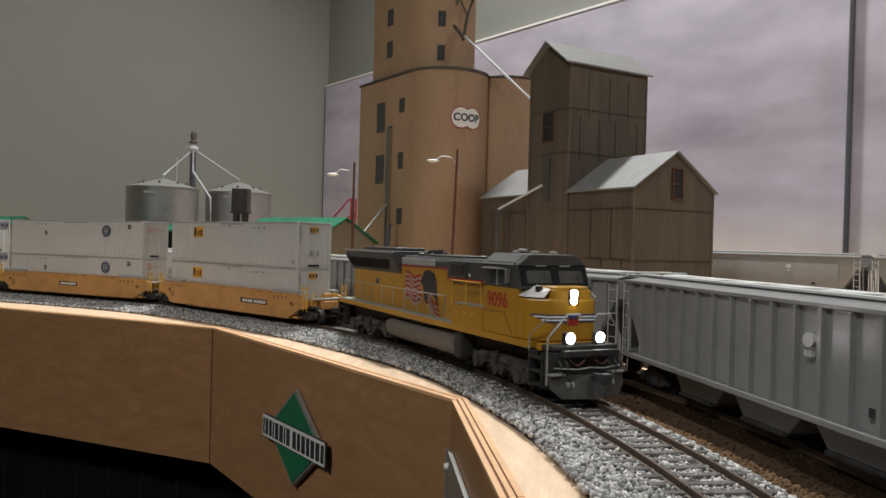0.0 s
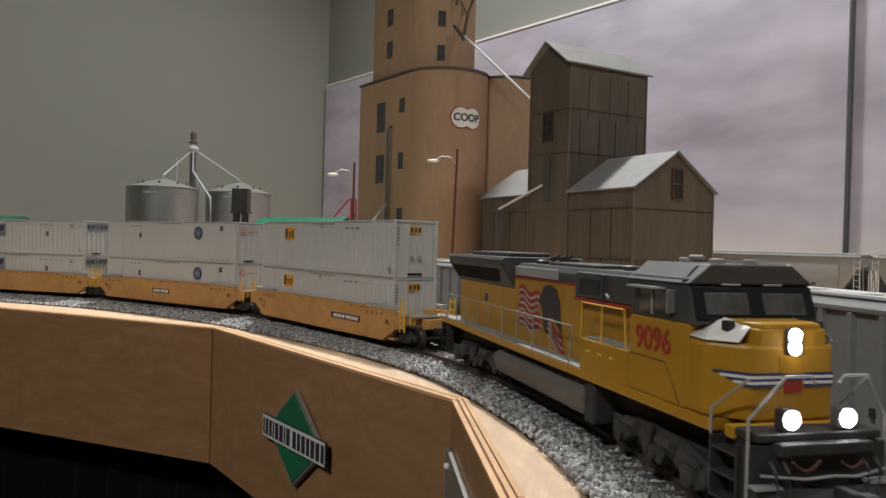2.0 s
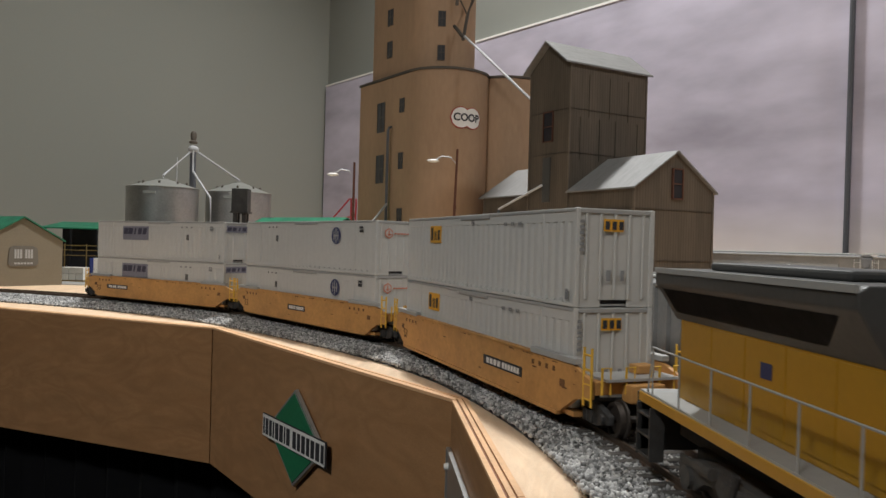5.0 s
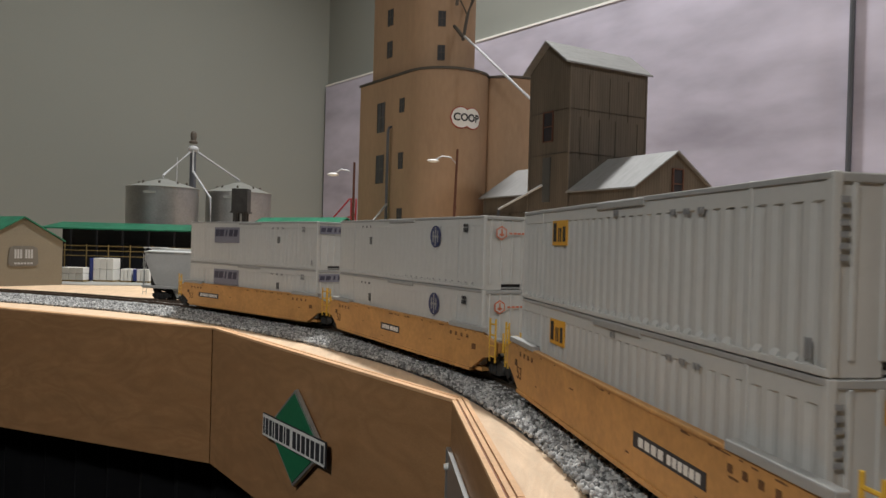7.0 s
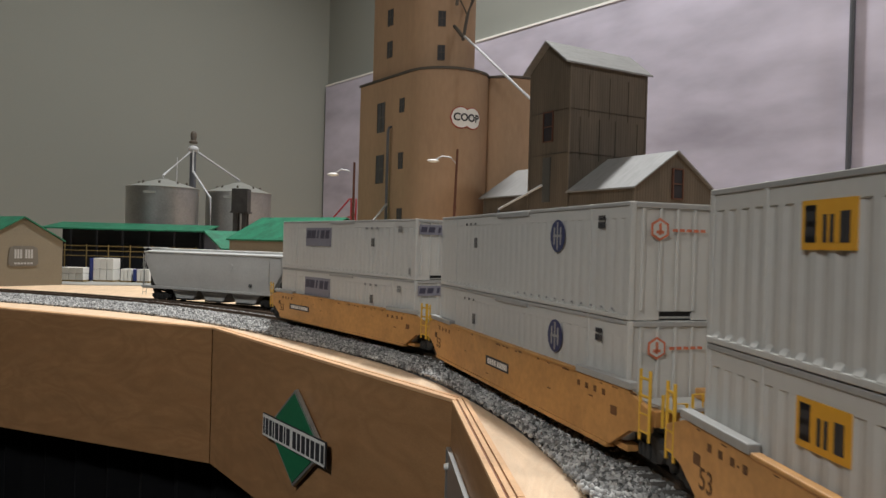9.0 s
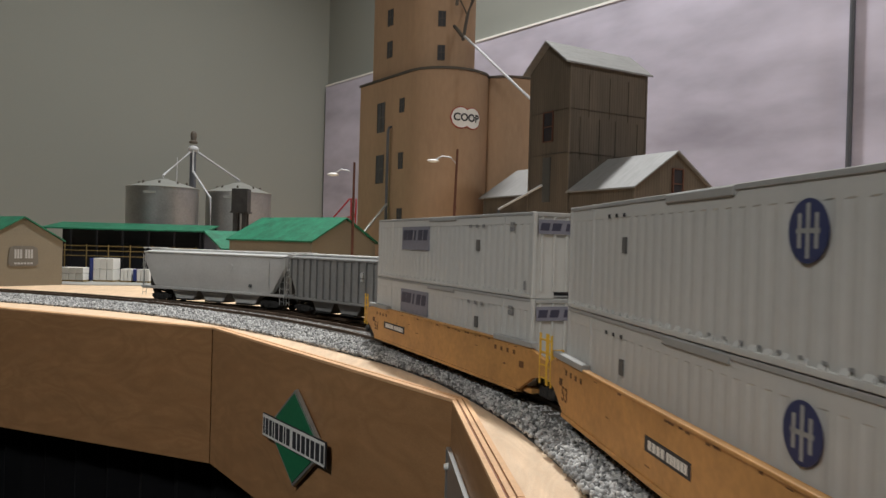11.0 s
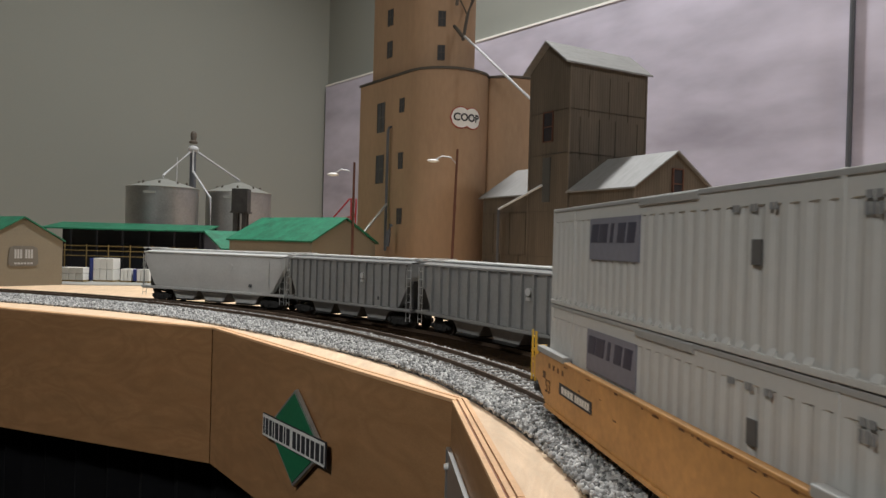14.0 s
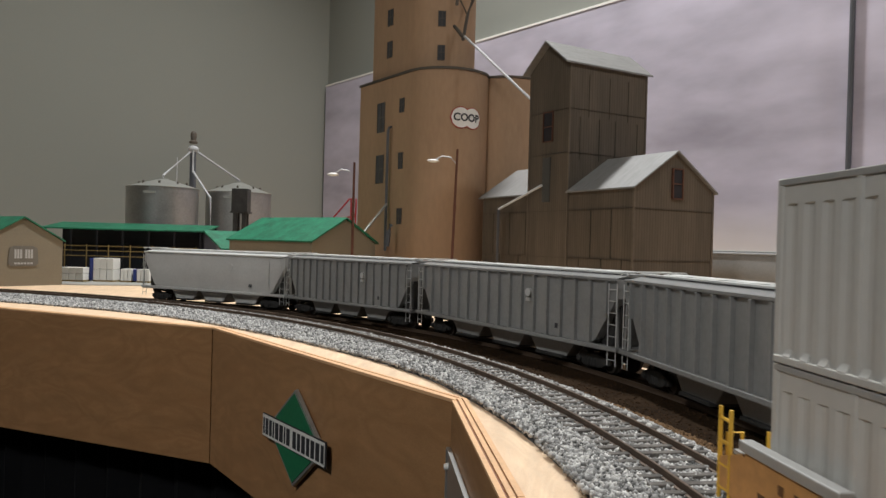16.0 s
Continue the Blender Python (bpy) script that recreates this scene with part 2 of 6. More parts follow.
def thing(name, m, label, category, group="", kind=""):
    ob = new(name)
    ob.empty_display_size = 0.01
    ob.matrix_world = m
    return tagged(ob, label, category, group, kind)


def lettering(name, words, height, mat, parent, m, label="", squeeze=1.0):
    """Words in the built-in font as a thin mesh; m places their middle, x along the line, y up."""
    curve = bpy.data.curves.new(name, "FONT")
    curve.body, curve.size, curve.extrude = words, height * 1.4, 0.00006
    curve.offset = height * (0.045 if height > 0.009 else 0.02 if height > 0.005 else 0.0)
    curve.align_x, curve.align_y = "CENTER", "CENTER"
    temp = bpy.data.objects.new(name, curve)
    scene.collection.objects.link(temp)
    bpy.context.view_layer.update()
    data = bpy.data.meshes.new_from_object(temp.evaluated_get(bpy.context.evaluated_depsgraph_get()))
    bpy.data.objects.remove(temp)
    data.transform(m @ Matrix.Diagonal((squeeze, 1, 1, 1)))
    data.materials.clear()
    data.materials.append(mat)
    ob = new(name, data)
    ob.parent = parent
    return tagged(ob, label)


def bars(bm, x, z, w, h, count, y, thick):
    """A row of upright ink bars in the plane y, for small lettering."""
    step = w / count
    for i in range(count):
        box(bm, x - w / 2 + i * step + step * 0.12, x - w / 2 + i * step + step * 0.85, min(y, y + thick), max(y, y + thick), z - h / 2, z + h / 2)
    return bm


# ---- the lie of the main line ----
STEP = 0.004
LINE_S = np.arange(-1.0, 1.9, STEP)
_s = np.clip(LINE_S, 0.11, 1.0)
LINE_H = 1.47849 + 1.70795 * _s - 0.18946 * _s ** 2 - 0.04812 * _s ** 3
_i0 = int(np.argmin(abs(LINE_S - 0.4)))
LINE_X = np.concatenate([[0], np.cumsum(np.cos((LINE_H[1:] + LINE_H[:-1]) / 2) * STEP)])
LINE_Y = np.concatenate([[0], np.cumsum(np.sin((LINE_H[1:] + LINE_H[:-1]) / 2) * STEP)])
LINE_X += -0.0221 - LINE_X[_i0]
LINE_Y += 0.4309 - LINE_Y[_i0]


def on_line(s):
    return float(np.interp(s, LINE_S, LINE_X)), float(np.interp(s, LINE_S, LINE_Y)), float(np.interp(s, LINE_S, LINE_H))


def strip(bm, s0, s1, outline, base, step=0.012):
    """Sweeps an outline of (offset to the far side, height) along the main line."""
    rings = []
    for s in np.arange(s0, s1, step):
        x, y, h = on_line(s)
        nx, ny = math.sin(h), -math.cos(h)
        rings.append([bm.verts.new((x + o * nx, y + o * ny, base + z)) for o, z in outline])
    k = len(outline)
    for a, b in zip(rings, rings[1:]):
        for i in range(k):
            bm.faces.new((a[i], a[(i + 1) % k], b[(i + 1) % k], b[i]))
    bm.faces.new(rings[0])
    bm.faces.new(rings[-1][::-1])
    return bm


YC, YR = Vector((-0.5296, 0.1486)), 0.6725      # middle and radius of the siding


def arc_strip(bm, a0, a1, outline, base, step=1.2):
    rings = []
    for a in np.arange(a0, a1, step):
        c, s = math.cos(radians(a)), math.sin(radians(a))
        rings.append([bm.verts.new((YC.x + (YR + o) * c, YC.y + (YR + o) * s, base + z)) for o, z in outline])
    k = len(outline)
    for p, q in zip(rings, rings[1:]):
        for i in range(k):
            bm.faces.new((p[i], p[(i + 1) % k], q[(i + 1) % k], q[i]))
    bm.faces.new(rings[0])
    bm.faces.new(rings[-1][::-1])
    return bm


# ---- the room ----
WA, WU = Vector((-0.288, 1.80)), Vector((0.6252, -0.7805))      # corner of the room, run of the backdrop wall
WV = Vector((-0.7805, -0.6252))                                 # run of the plain wall


def wall(name, p, d, length, thick, label, mat, z0=0.0, z1=2.4):
    n = Vector((-d.y, d.x))
    if n.dot(Vector((0, 0.5)) - p) > 0:
        n = -n
    bm = bmesh.new()
    q = p + d * length
    prism(bm, [p[:], q[:], (q + n * thick)[:], (p + n * thick)[:]], 2, z0, z1)
    return tagged(part(name, bm, mat), label, "wall", kind="structure")


wall("wall_north", WA, WU, 4.2, 0.12, "plain grey painted wall behind the backdrop", M_WALL)
wall("wall_west", WA - WV * 0.12, WV, 4.6, 0.12, "plain grey painted room wall", M_WALL)
WD, WB = WA + WU * 4.2, WA + WV * 4.48
wall("wall_east", WD, WV, 4.6, 0.12, "plain grey painted wall behind the aisle", M_WALL)
wall("wall_south", WB, WU, 4.2, 0.12, "plain grey painted wall across the aisle", M_WALL)
corners = [WA, WA + WU * 4.2, WA + WU * 4.2 + WV * 4.48, WA + WV * 4.48]
tagged(part("floor", prism(bmesh.new(), [c[:] for c in corners], 2, -0.05, 0.0), M_CARPET), "dark carpeted floor of the train room", "floor", kind="structure")
tagged(part("ceiling", prism(bmesh.new(), [c[:] for c in corners], 2, 2.4, 2.45), M_CEIL), "plain white painted ceiling", "ceiling", kind="structure")

# backdrop: printed sheets standing on the layout against the wall
for i, (a, b, off) in enumerate(((0.012, 1.210, 0.012), (1.214, 3.2, 0.016))):
    n = Vector((WU.y, -WU.x))
    if n.y > 0:
        n = -n
    ob = thing("backdrop", Matrix.Translation((WA.x, WA.y, GROUND + 0.035)), "printed sky backdrop of mauve clouds along the wall", "backdrop", kind="structure")
    bm = bmesh.new()
    p, q = WU * a + n * off, WU * b + n * off
    prism(bm, [p[:], q[:], (q - n * 0.006)[:], (p - n * 0.006)[:]], 2, -0.034, 0.404)
    part("sheet", bm, M_SKY, ob)
    bm = bmesh.new()
    prism(bm, [(p + n * 0.001)[:], (q + n * 0.001)[:], (q - n * 0.008)[:], (p - n * 0.008)[:]], 2, 0.404, 0.4075)
    part("top_edge", bm, M_WHITE, ob, "white curled top edge")
# Dark rod added where the sheet joint is only a shaded seam.
seam = WA + WU * 1.212 + Vector((WU.y, -WU.x)) * 0.020
tagged(part("backdrop_seam_shade", rod(bmesh.new(), [(seam.x, seam.y, GROUND), (seam.x, seam.y, CZ + 0.368)], 0.0030, 8), M_SLATE), "dark upright rod in place of the shaded backdrop seam", "trim", kind="structure")

# ---- the layout board, fascia and drape ----
F = [Vector(p) for p in ((-1.0, 0.884), (-0.3583, 0.605), (-0.1484, 0.5046), (0.0110, 0.2916), (0.0213, 0.1786), (0.0385, 0.045), (0.0385, -0.95))]
board = [f[:] for f in F] + [(1.75, -0.95), (WA + WU * 1.75)[:], (WA + WU * 0.004)[:], (WA + WV * 0.98)[:]]
tagged(part("layout_board", prism(bmesh.new(), board, 2, GROUND - 0.019, GROUND), M_PLYTOP), "bare pale plywood top of the model railway layout", "table", kind="structure")


def fascia(p, q, low0, low1, label, lip=0.0062, short=0.0008):
    """One plywood panel with its laminated upper edge."""
    d = (q - p)
    length = d.length
    d = d.normalized()
    ob = thing("fascia_panel", Matrix.Translation((p.x, p.y, LEDGE)) @ Matrix.Rotation(math.atan2(d.y, d.x), 4, "Z"), label, "panel", "fascia panels")
    bm = bmesh.new()
    prism(bm, [(0.0008, low0), (length - short, low1), (length - short, 0.0008), (0.0008, 0.0008)], 1, -lip, -0.0002)
    part("face", bm, M_FASCIA, ob)
    plies = ((0.0, 0.27, M_PLYEDGE), (0.29, 0.36, M_PLYDARK), (0.38, 0.62, M_PLYEDGE), (0.64, 0.70, M_PLYDARK), (0.72, 1.0, M_PLYEDGE))
    for a, b, mat in plies:
        rise = 0.0020 if mat is M_PLYEDGE else 0.0014
        part("ply", cuboid(0.0, length, -lip + a * lip, -lip + b * lip, 0.0009, rise + random.uniform(-0.0002, 0.0002)), mat, ob, "thin laminated ply edge")
    return ob


fascia(F[0], F[1], -0.0975, -0.0932, "oiled plywood fascia panel along the layout edge")
fascia(F[1], F[2], -0.0932, -0.0892, "oiled plywood fascia panel along the layout edge", short=0.0026)
fascia(F[2], F[3], -0.0892, -0.0945, "angled plywood fascia panel that carries the sign")
fascia(F[3], F[4], -0.0945, -0.0945, "plywood fascia panel beside the aisle")
fascia(F[4], F[5], -0.0945, -0.0945, "plywood fascia panel beside the aisle")
fascia(F[5], F[6], -0.0945, -0.0945, "plywood fascia panel beside the aisle")
drape = thing("black_drape", Matrix.Identity(4), "black pleated drape hanging under the layout", "curtain")
for p, q in zip(F, F[1:]):
    d = (q - p).normalized()
    n = Vector((-d.y, d.x))
    count = max(2, int((q - p).length / 0.012))
    row = [p + (q - p) * (i / count) + n * (0.03 + 0.005 * math.sin(i * 2.1)) for i in range(count + 1)]
    bm = bmesh.new()
    lo, hi = [bm.verts.new((*u, 0.0)) for u in row], [bm.verts.new((*u, GROUND - 0.0195)) for u in row]
    for i in range(count):
        bm.faces.new((lo[i], lo[i + 1], hi[i + 1], hi[i]))
    bmesh.ops.solidify(bm, geom=bm.faces[:], thickness=0.002)
    part("cloth_panel", bm, M_DRAPE, drape)


def railway_sign():
    """Green diamond with a white lettered band on the angled fascia panel."""
    d = (F[3] - F[2]).normalized()
    n = Vector((d.y, -d.x))
    at = F[2] + (F[3] - F[2]) * 0.502 + n * 0.0068
    ob = thing("railway_sign", Matrix(((d.x, -n.x, 0, at.x), (d.y, -n.y, 0, at.y), (0, 0, 1, CZ - 0.1041), (0, 0, 0, 1))), "green diamond railway sign with a white lettered band", "sign")

    def diamond(w, h, y0, y1):
        return prism(bmesh.new(), [(-w, 0), (0, -h), (w, 0), (0, h)], 1, y0, y1)
    part("backing", diamond(0.0332, 0.0257, -0.0020, -0.0006), M_METAL, ob, "metal edge")
    part("border", diamond(0.0328, 0.0254, -0.0027, -0.0021), M_METAL, ob, "silver border")
    part("field", diamond(0.0304, 0.0235, -0.0031, -0.0026), M_SIGNG, ob, "green field")
    part("band_edge", cuboid(-0.0376, 0.0376, -0.0037, -0.0030, -0.0064, 0.0064), M_INK, ob, "black edge")
    part("band", cuboid(-0.0368, 0.0368, -0.0041, -0.0036, -0.0059, 0.0059), M_WHITE, ob, "white band")
    bm = bmesh.new()
    x = -0.0350
    for w in (0.0012, 0.0028, 0.0028, 0.0012, 0.0036, 0.0038, 0.0012, 0.0034, 0.0, 0.0034, 0.0030, 0.0036, 0.0030, 0.0034, 0.0036, 0.0026):
        if w:
            box(bm, x, x + w, -0.0045, -0.0041, -0.0044, 0.0044)
        x += w + 0.0019 if w else 0.0022
    part("lettering", bm, M_INK, ob, "black lettering as bars")


railway_sign()


def control_plate():
    d = (F[4] - F[3]).normalized()
    n = Vector((d.y, -d.x))
    at = F[3] + d * 0.0052 + n * 0.0063
    ob = thing("control_plate", Matrix(((d.x, -n.x, 0, at.x), (d.y, -n.y, 0, at.y), (0, 0, 1, LEDGE - 0.0160), (0, 0, 0, 1))), "white-edged metal control plate screwed to the fascia", "control panel")
    part("plate", cuboid(0, 0.075, -0.0015, 0, -0.10, 0, 0.0006), M_METAL, ob)
    part("edge_trim", cuboid(-0.0004, 0.076, -0.0018, -0.0002, -0.0004, 0.0003), M_METAL, ob)
    part("edge_trim", cuboid(-0.0006, 0.0004, -0.0020, -0.0002, -0.10, -0.0005), M_METAL, ob)
    part("screw", lathe(bmesh.new(), [(0.0012, -0.003), (0.0014, -0.0015)], 12, (0.004, -0.006), "Y"), M_WHITE, ob)


control_plate()

# ---- ground cover ----
tagged(part("earth_strip", arc_strip(bmesh.new(), -60, 100, [(-0.062, -0.0005), (-0.05, 0.0016), (0.03, 0.0016), (0.04, -0.0005)], GROUND), M_EARTH), "brown earth under the siding, with hopper shade in its colour", "ground", kind="structure")
# Dark sheet added to cover the bright board seen under the hoppers.
tagged(part("earth_patch", arc_strip(bmesh.new(), -60, 38, [(0.0405, -0.0005), (0.045, 0.0014), (0.112, 0.0014), (0.118, -0.0005)], GROUND), M_EARTH), "shade-dark brown earth sheet added beyond the siding", "ground", kind="structure")
bm = bmesh.new()
prism(bm, [(-0.62, 1.035), (-0.50, 1.03), (-0.26, 1.10), (-0.30, 1.42), (-0.62, 1.36)], 2, GROUND - 0.001, GROUND + 0.0012)
tagged(part("yard_pavement", bm, M_PAVE), "grey painted yard surface round the sheds", "pavement", kind="structure")

# the front ledge of bare plywood, then ballast bed, stones, ties and rails of the main line
inner = [on_line(v)[:2] for v in np.arange(-0.90, 1.40, 0.02)]
bm = bmesh.new()
prism(bm, [f[:] for f in F[1:]] + inner + [(F[0] + (F[1] - F[0]) * 0.05)[:]], 2, GROUND + 0.0004, LEDGE)
tagged(part("front_ledge", bm, M_PLYTOP), "bare pale plywood ledge along the layout edge", "ledge", kind="structure")
NEAR_S, NEAR_W = (0.0, 0.14, 0.20, 0.30, 0.35, 0.385, 0.44, 0.53, 0.65, 0.80, 1.0, 1.3), (0.0297, 0.0297, 0.0275, 0.0272, 0.0300, 0.0335, 0.0385, 0.0430, 0.0445, 0.052, 0.060, 0.064)


def near_width(s):
    return np.interp(s, NEAR_S, NEAR_W)


bm = bmesh.new()
rows = []
for v in np.arange(-0.9, 1.45, 0.012):
    x, y, h = on_line(v)
    w = float(near_width(v))
    rows.append([bm.verts.new((x + o * math.sin(h), y - o * math.cos(h), z)) for o, z in ((-w, LEDGE + 0.0002), (-min(w - 0.004, 0.019), LEDGE + 0.0018), (0.0150, LEDGE + 0.0018), (0.027, GROUND + 0.0004), (0.0, GROUND + 0.0004))])
for p, q in zip(rows, rows[1:]):
    for k in range(5):
        bm.faces.new((p[k], p[(k + 1) % 5], q[(k + 1) % 5], q[k]))
tagged(part("ballast_bed", bm, M_BED), "grey ballast bed of the main line", "ballast", kind="structure")


def scatter(name, count, s0, s1, lo, hi, height, size, mat, label, seed):
    """Loose angular stones along the main line as one mesh."""
    r = np.random.RandomState(seed)
    s, o = r.uniform(s0, s1, count), r.uniform(lo, hi, count)
    if lo < 0:                                   # towards the aisle the bed widens along the line
        w = near_width(s) + 0.0012
        o = np.where(o < 0, o / -lo * w, o)
    x, y, h = (np.interp(s, LINE_S, a) for a in (LINE_X, LINE_Y, LINE_H))
    z = np.interp(o, *height) + r.uniform(-0.3, 0.45, count) * size
    mid = np.stack([x + o * np.sin(h), y - o * np.cos(h), GROUND + z], 1)
    octa = np.array([(1, 0, 0), (-1, 0, 0), (0, 1, 0), (0, -1, 0), (0, 0, 1), (0, 0, -1)], float)
    q = r.normal(size=(count, 4))
    q /= np.linalg.norm(q, axis=1)[:, None]
    a, b, c, d = q.T
    rot = np.stack([1 - 2 * (c * c + d * d), 2 * (b * c - a * d), 2 * (b * d + a * c), 2 * (b * c + a * d), 1 - 2 * (b * b + d * d), 2 * (c * d - a * b), 2 * (b * d - a * c), 2 * (c * d + a * b), 1 - 2 * (b * b + c * c)], 1).reshape(-1, 3, 3)
    shape = octa[None] * r.uniform(0.5, 1.0, (count, 6, 1)) * (size * r.uniform(0.6, 1.1, (count, 1, 1)))
    pts = (np.einsum("nij,nkj->nki", rot, shape) + mid[:, None]).reshape(-1, 3)
    tri = np.array([(0, 2, 4), (2, 1, 4), (1, 3, 4), (3, 0, 4), (2, 0, 5), (1, 2, 5), (3, 1, 5), (0, 3, 5)])
    faces = (tri[None] + 6 * np.arange(count)[:, None, None]).reshape(-1, 3)
    data = bpy.data.meshes.new(name)
    data.vertices.add(len(pts))
    data.vertices.foreach_set("co", pts.ravel())
    data.loops.add(faces.size)
    data.loops.foreach_set("vertex_index", faces.ravel())
    data.polygons.add(len(faces))
    data.polygons.foreach_set("loop_start", np.arange(0, faces.size, 3))
    data.update(calc_edges=True)
    data.validate()
    data.materials.append(mat)
    return tagged(new(name, data), label, "ballast", kind="stuff")


BED = ([-0.066, -0.040, -0.0285, -0.0180, -0.0140, 0.0130, 0.0155, 0.021, 0.028], [0.0086, 0.0092, 0.0102, 0.0116, 0.0109, 0.0109, 0.0114, 0.0090, 0.0035])
scatter("ballast_stones", 50000, -0.02, 0.62, -0.0305, 0.0270, BED, 0.00132, M_STONE, "loose grey ballast stones along the main line", 3)
scatter("ballast_stones", 40000, 0.62, 1.25, -0.0305, 0.0220, BED, 0.0015, M_STONE, "loose grey ballast stones along the main line", 4)
scatter("dirt_crumbs", 17000, 0.0, 0.62, 0.0265, 0.044, ([0.0265, 0.030, 0.036, 0.044], [0.0045, 0.0036, 0.0026, 0.0014]), 0.0011, M_DIRT, "tan dirt crumbs beside the ballast", 5)
scatter("earth_crumbs", 14000, 0.0, 0.75, 0.026, 0.085, ([0.026, 0.034, 0.085], [0.0020, 0.0014, 0.0012]), 0.0010, M_CRUMB, "dark earth crumbs between the tracks", 6)

track = thing("main_track", Matrix.Translation((0, 0, RAIL)), "brown weathered rails on dark ties in grey ballast", "railway track", kind="structure")
for o in (-0.00825, 0.00825):
    bm = bmesh.new()
    w, f = 0.00042, 0.0010
    strip(bm, -0.95, 1.75, [(o - f, -0.0025), (o + f, -0.0025), (o + f, -0.0021), (o + w * 0.6, -0.0019), (o + w * 0.6, -0.0009), (o + w, -0.0007), (o + w, -0.0001), (o + w * 0.7, 0.0), (o - w * 0.7, 0.0), (o - w, -0.0001), (o - w, -0.0007), (o - w * 0.6, -0.0009), (o - w * 0.6, -0.0019), (o - f, -0.0021)], 0.0)
    part("rail", bm, M_RAIL, track)
TIE = part("tie", cuboid(-0.0013, 0.0013, -0.0150, 0.0150, -0.0046, -0.0018, 0.0003), M_TIE, track)
x, y, h = on_line(-0.1)
TIE.matrix_local = pose(x, y, 0, 0, 0, math.degrees(h))
for i in range(1, 200):
    x, y, h = on_line(-0.1 + i * 0.0068)
    ob = new("tie", TIE.data)
    ob.parent = track
    ob.matrix_local = pose(x, y, random.uniform(-0.0002, 0.0001), 0, 0, math.degrees(h) + random.uniform(-1.2, 1.2))

siding = thing("siding_track", Matrix.Translation((0, 0, YARD)), "dark rails and ties of the siding on bare earth", "railway track", kind="structure")
for o in (-0.00825, 0.00825):
    part("rail", arc_strip(bmesh.new(), -40, 100, [(o - 0.0009, -0.0024), (o + 0.0009, -0.0024), (o + 0.0003, -0.0018), (o + 0.0004, 0.0), (o - 0.0004, 0.0), (o - 0.0003, -0.0018)], 0.0), M_RAIL, siding)
for i in range(150):
    a = -15 + i * 0.62
    ob = new("tie", TIE.data)
    ob.parent = siding
    ob.matrix_local = pose(YC.x + YR * math.cos(radians(a)), YC.y + YR * math.sin(radians(a)), -0.0014, 0, 0, a + 90)


# ---- rolling stock: shared pieces ----
_refs = {}


def material_ref(name):
    if name not in _refs:
        _refs[name] = material("rust_brown_stencil", (0.16, 0.075, 0.03), 0.7, dark=0.7)
    return _refs[name]


def wheelset(parent, x):
    bm = bmesh.new()
    for sy in (-1, 1):
        lathe(bm, [(0.0015, sy * 0.0066), (0.0060, sy * 0.0066), (0.0060, sy * 0.0073), (0.0053, sy * 0.0076), (0.0052, sy * 0.0094), (0.0042, sy * 0.0094), (0.0038, sy * 0.0088), (0.0014, sy * 0.0090)], 20, (0, 0), "Y")
    rod(bm, [(0, -0.0105, 0), (0, 0.0105, 0)], 0.0011, 8)
    ob = part("wheelset", bm, M_WHEEL, parent, smooth=True)
    ob.location = (x, 0, 0.0052)
    return ob


def freight_truck(parent, x, mat):
    """Two-axle truck with cast side frames, bolster and springs."""
    t = new("truck")
    t.parent = parent
    t.location = (x, 0, 0)
    for sy in (-1, 1):
        y0, y1 = sorted((sy * 0.0104, sy * 0.0126))
        bm = bmesh.new()
        prism(bm, [(-0.0135, 0.0042), (-0.0100, 0.0036), (-0.0045, 0.0020), (0.0045, 0.0020), (0.0100, 0.0036), (0.0135, 0.0042), (0.0135, 0.0070), (0.0095, 0.0076), (0.0050, 0.0092), (-0.0050, 0.0092), (-0.0095, 0.0076), (-0.0135, 0.0070)], 1, y0, y1, 0.0004)
        part("side_frame", bm, mat, t)
        for sx in (-0.0102, 0.0102):
            part("bearing_cap", lathe(bmesh.new(), [(0.0017, sy * 0.0126), (0.0017, sy * 0.0137), (0.0009, sy * 0.0139)], 10, (sx, 0.0054), "Y"), mat, t)
        for sx in (-0.0022, 0.0, 0.0022):
            part("spring", rod(bmesh.new(), [(sx, sy * 0.0128, 0.0030), (sx, sy * 0.0128, 0.0066)], 0.0009, 8), mat, t)
    part("bolster", cuboid(-0.0030, 0.0030, -0.0104, 0.0104, 0.0050, 0.0092, 0.0004), mat, t)
    axles = [wheelset(t, -0.0102), wheelset(t, 0.0102)]
    return t, axles


def coupler(parent, x, sx, z=0.0098):
    bm = bmesh.new()
    box(bm, min(x, x + sx * 0.006), max(x, x + sx * 0.006), -0.0011, 0.0011, z - 0.0012, z + 0.0012, 0.0003)
    box(bm, min(x + sx * 0.006, x + sx * 0.0092), max(x + sx * 0.006, x + sx * 0.0092), -0.0019, 0.0014, z - 0.0019, z + 0.0019, 0.0005)
    part("coupler", bm, M_BLACK, parent)


def ladder(parent, x, y, z0, z1, w, axis, mat, rungs, thick=0.00035, name="ladder"):
    bm = bmesh.new()
    for s in (-0.5, 0.5):
        p = (x + s * w, y) if axis == "x" else (x, y + s * w)
        rod(bm, [(*p, z0), (*p, z1)], thick, 5)
    for i in range(rungs):
        z = z0 + (z1 - z0) * (i + 0.5) / rungs
        a, b = ((x - w / 2, y), (x + w / 2, y)) if axis == "x" else ((x, y - w / 2), (x, y + w / 2))
        rod(bm, [(*a, z), (*b, z)], thick * 0.85, 5)
    part(name, bm, mat, parent)


# ---- containers and well cars ----
CL, CW, CH = 0.1685, 0.0298, 0.03195


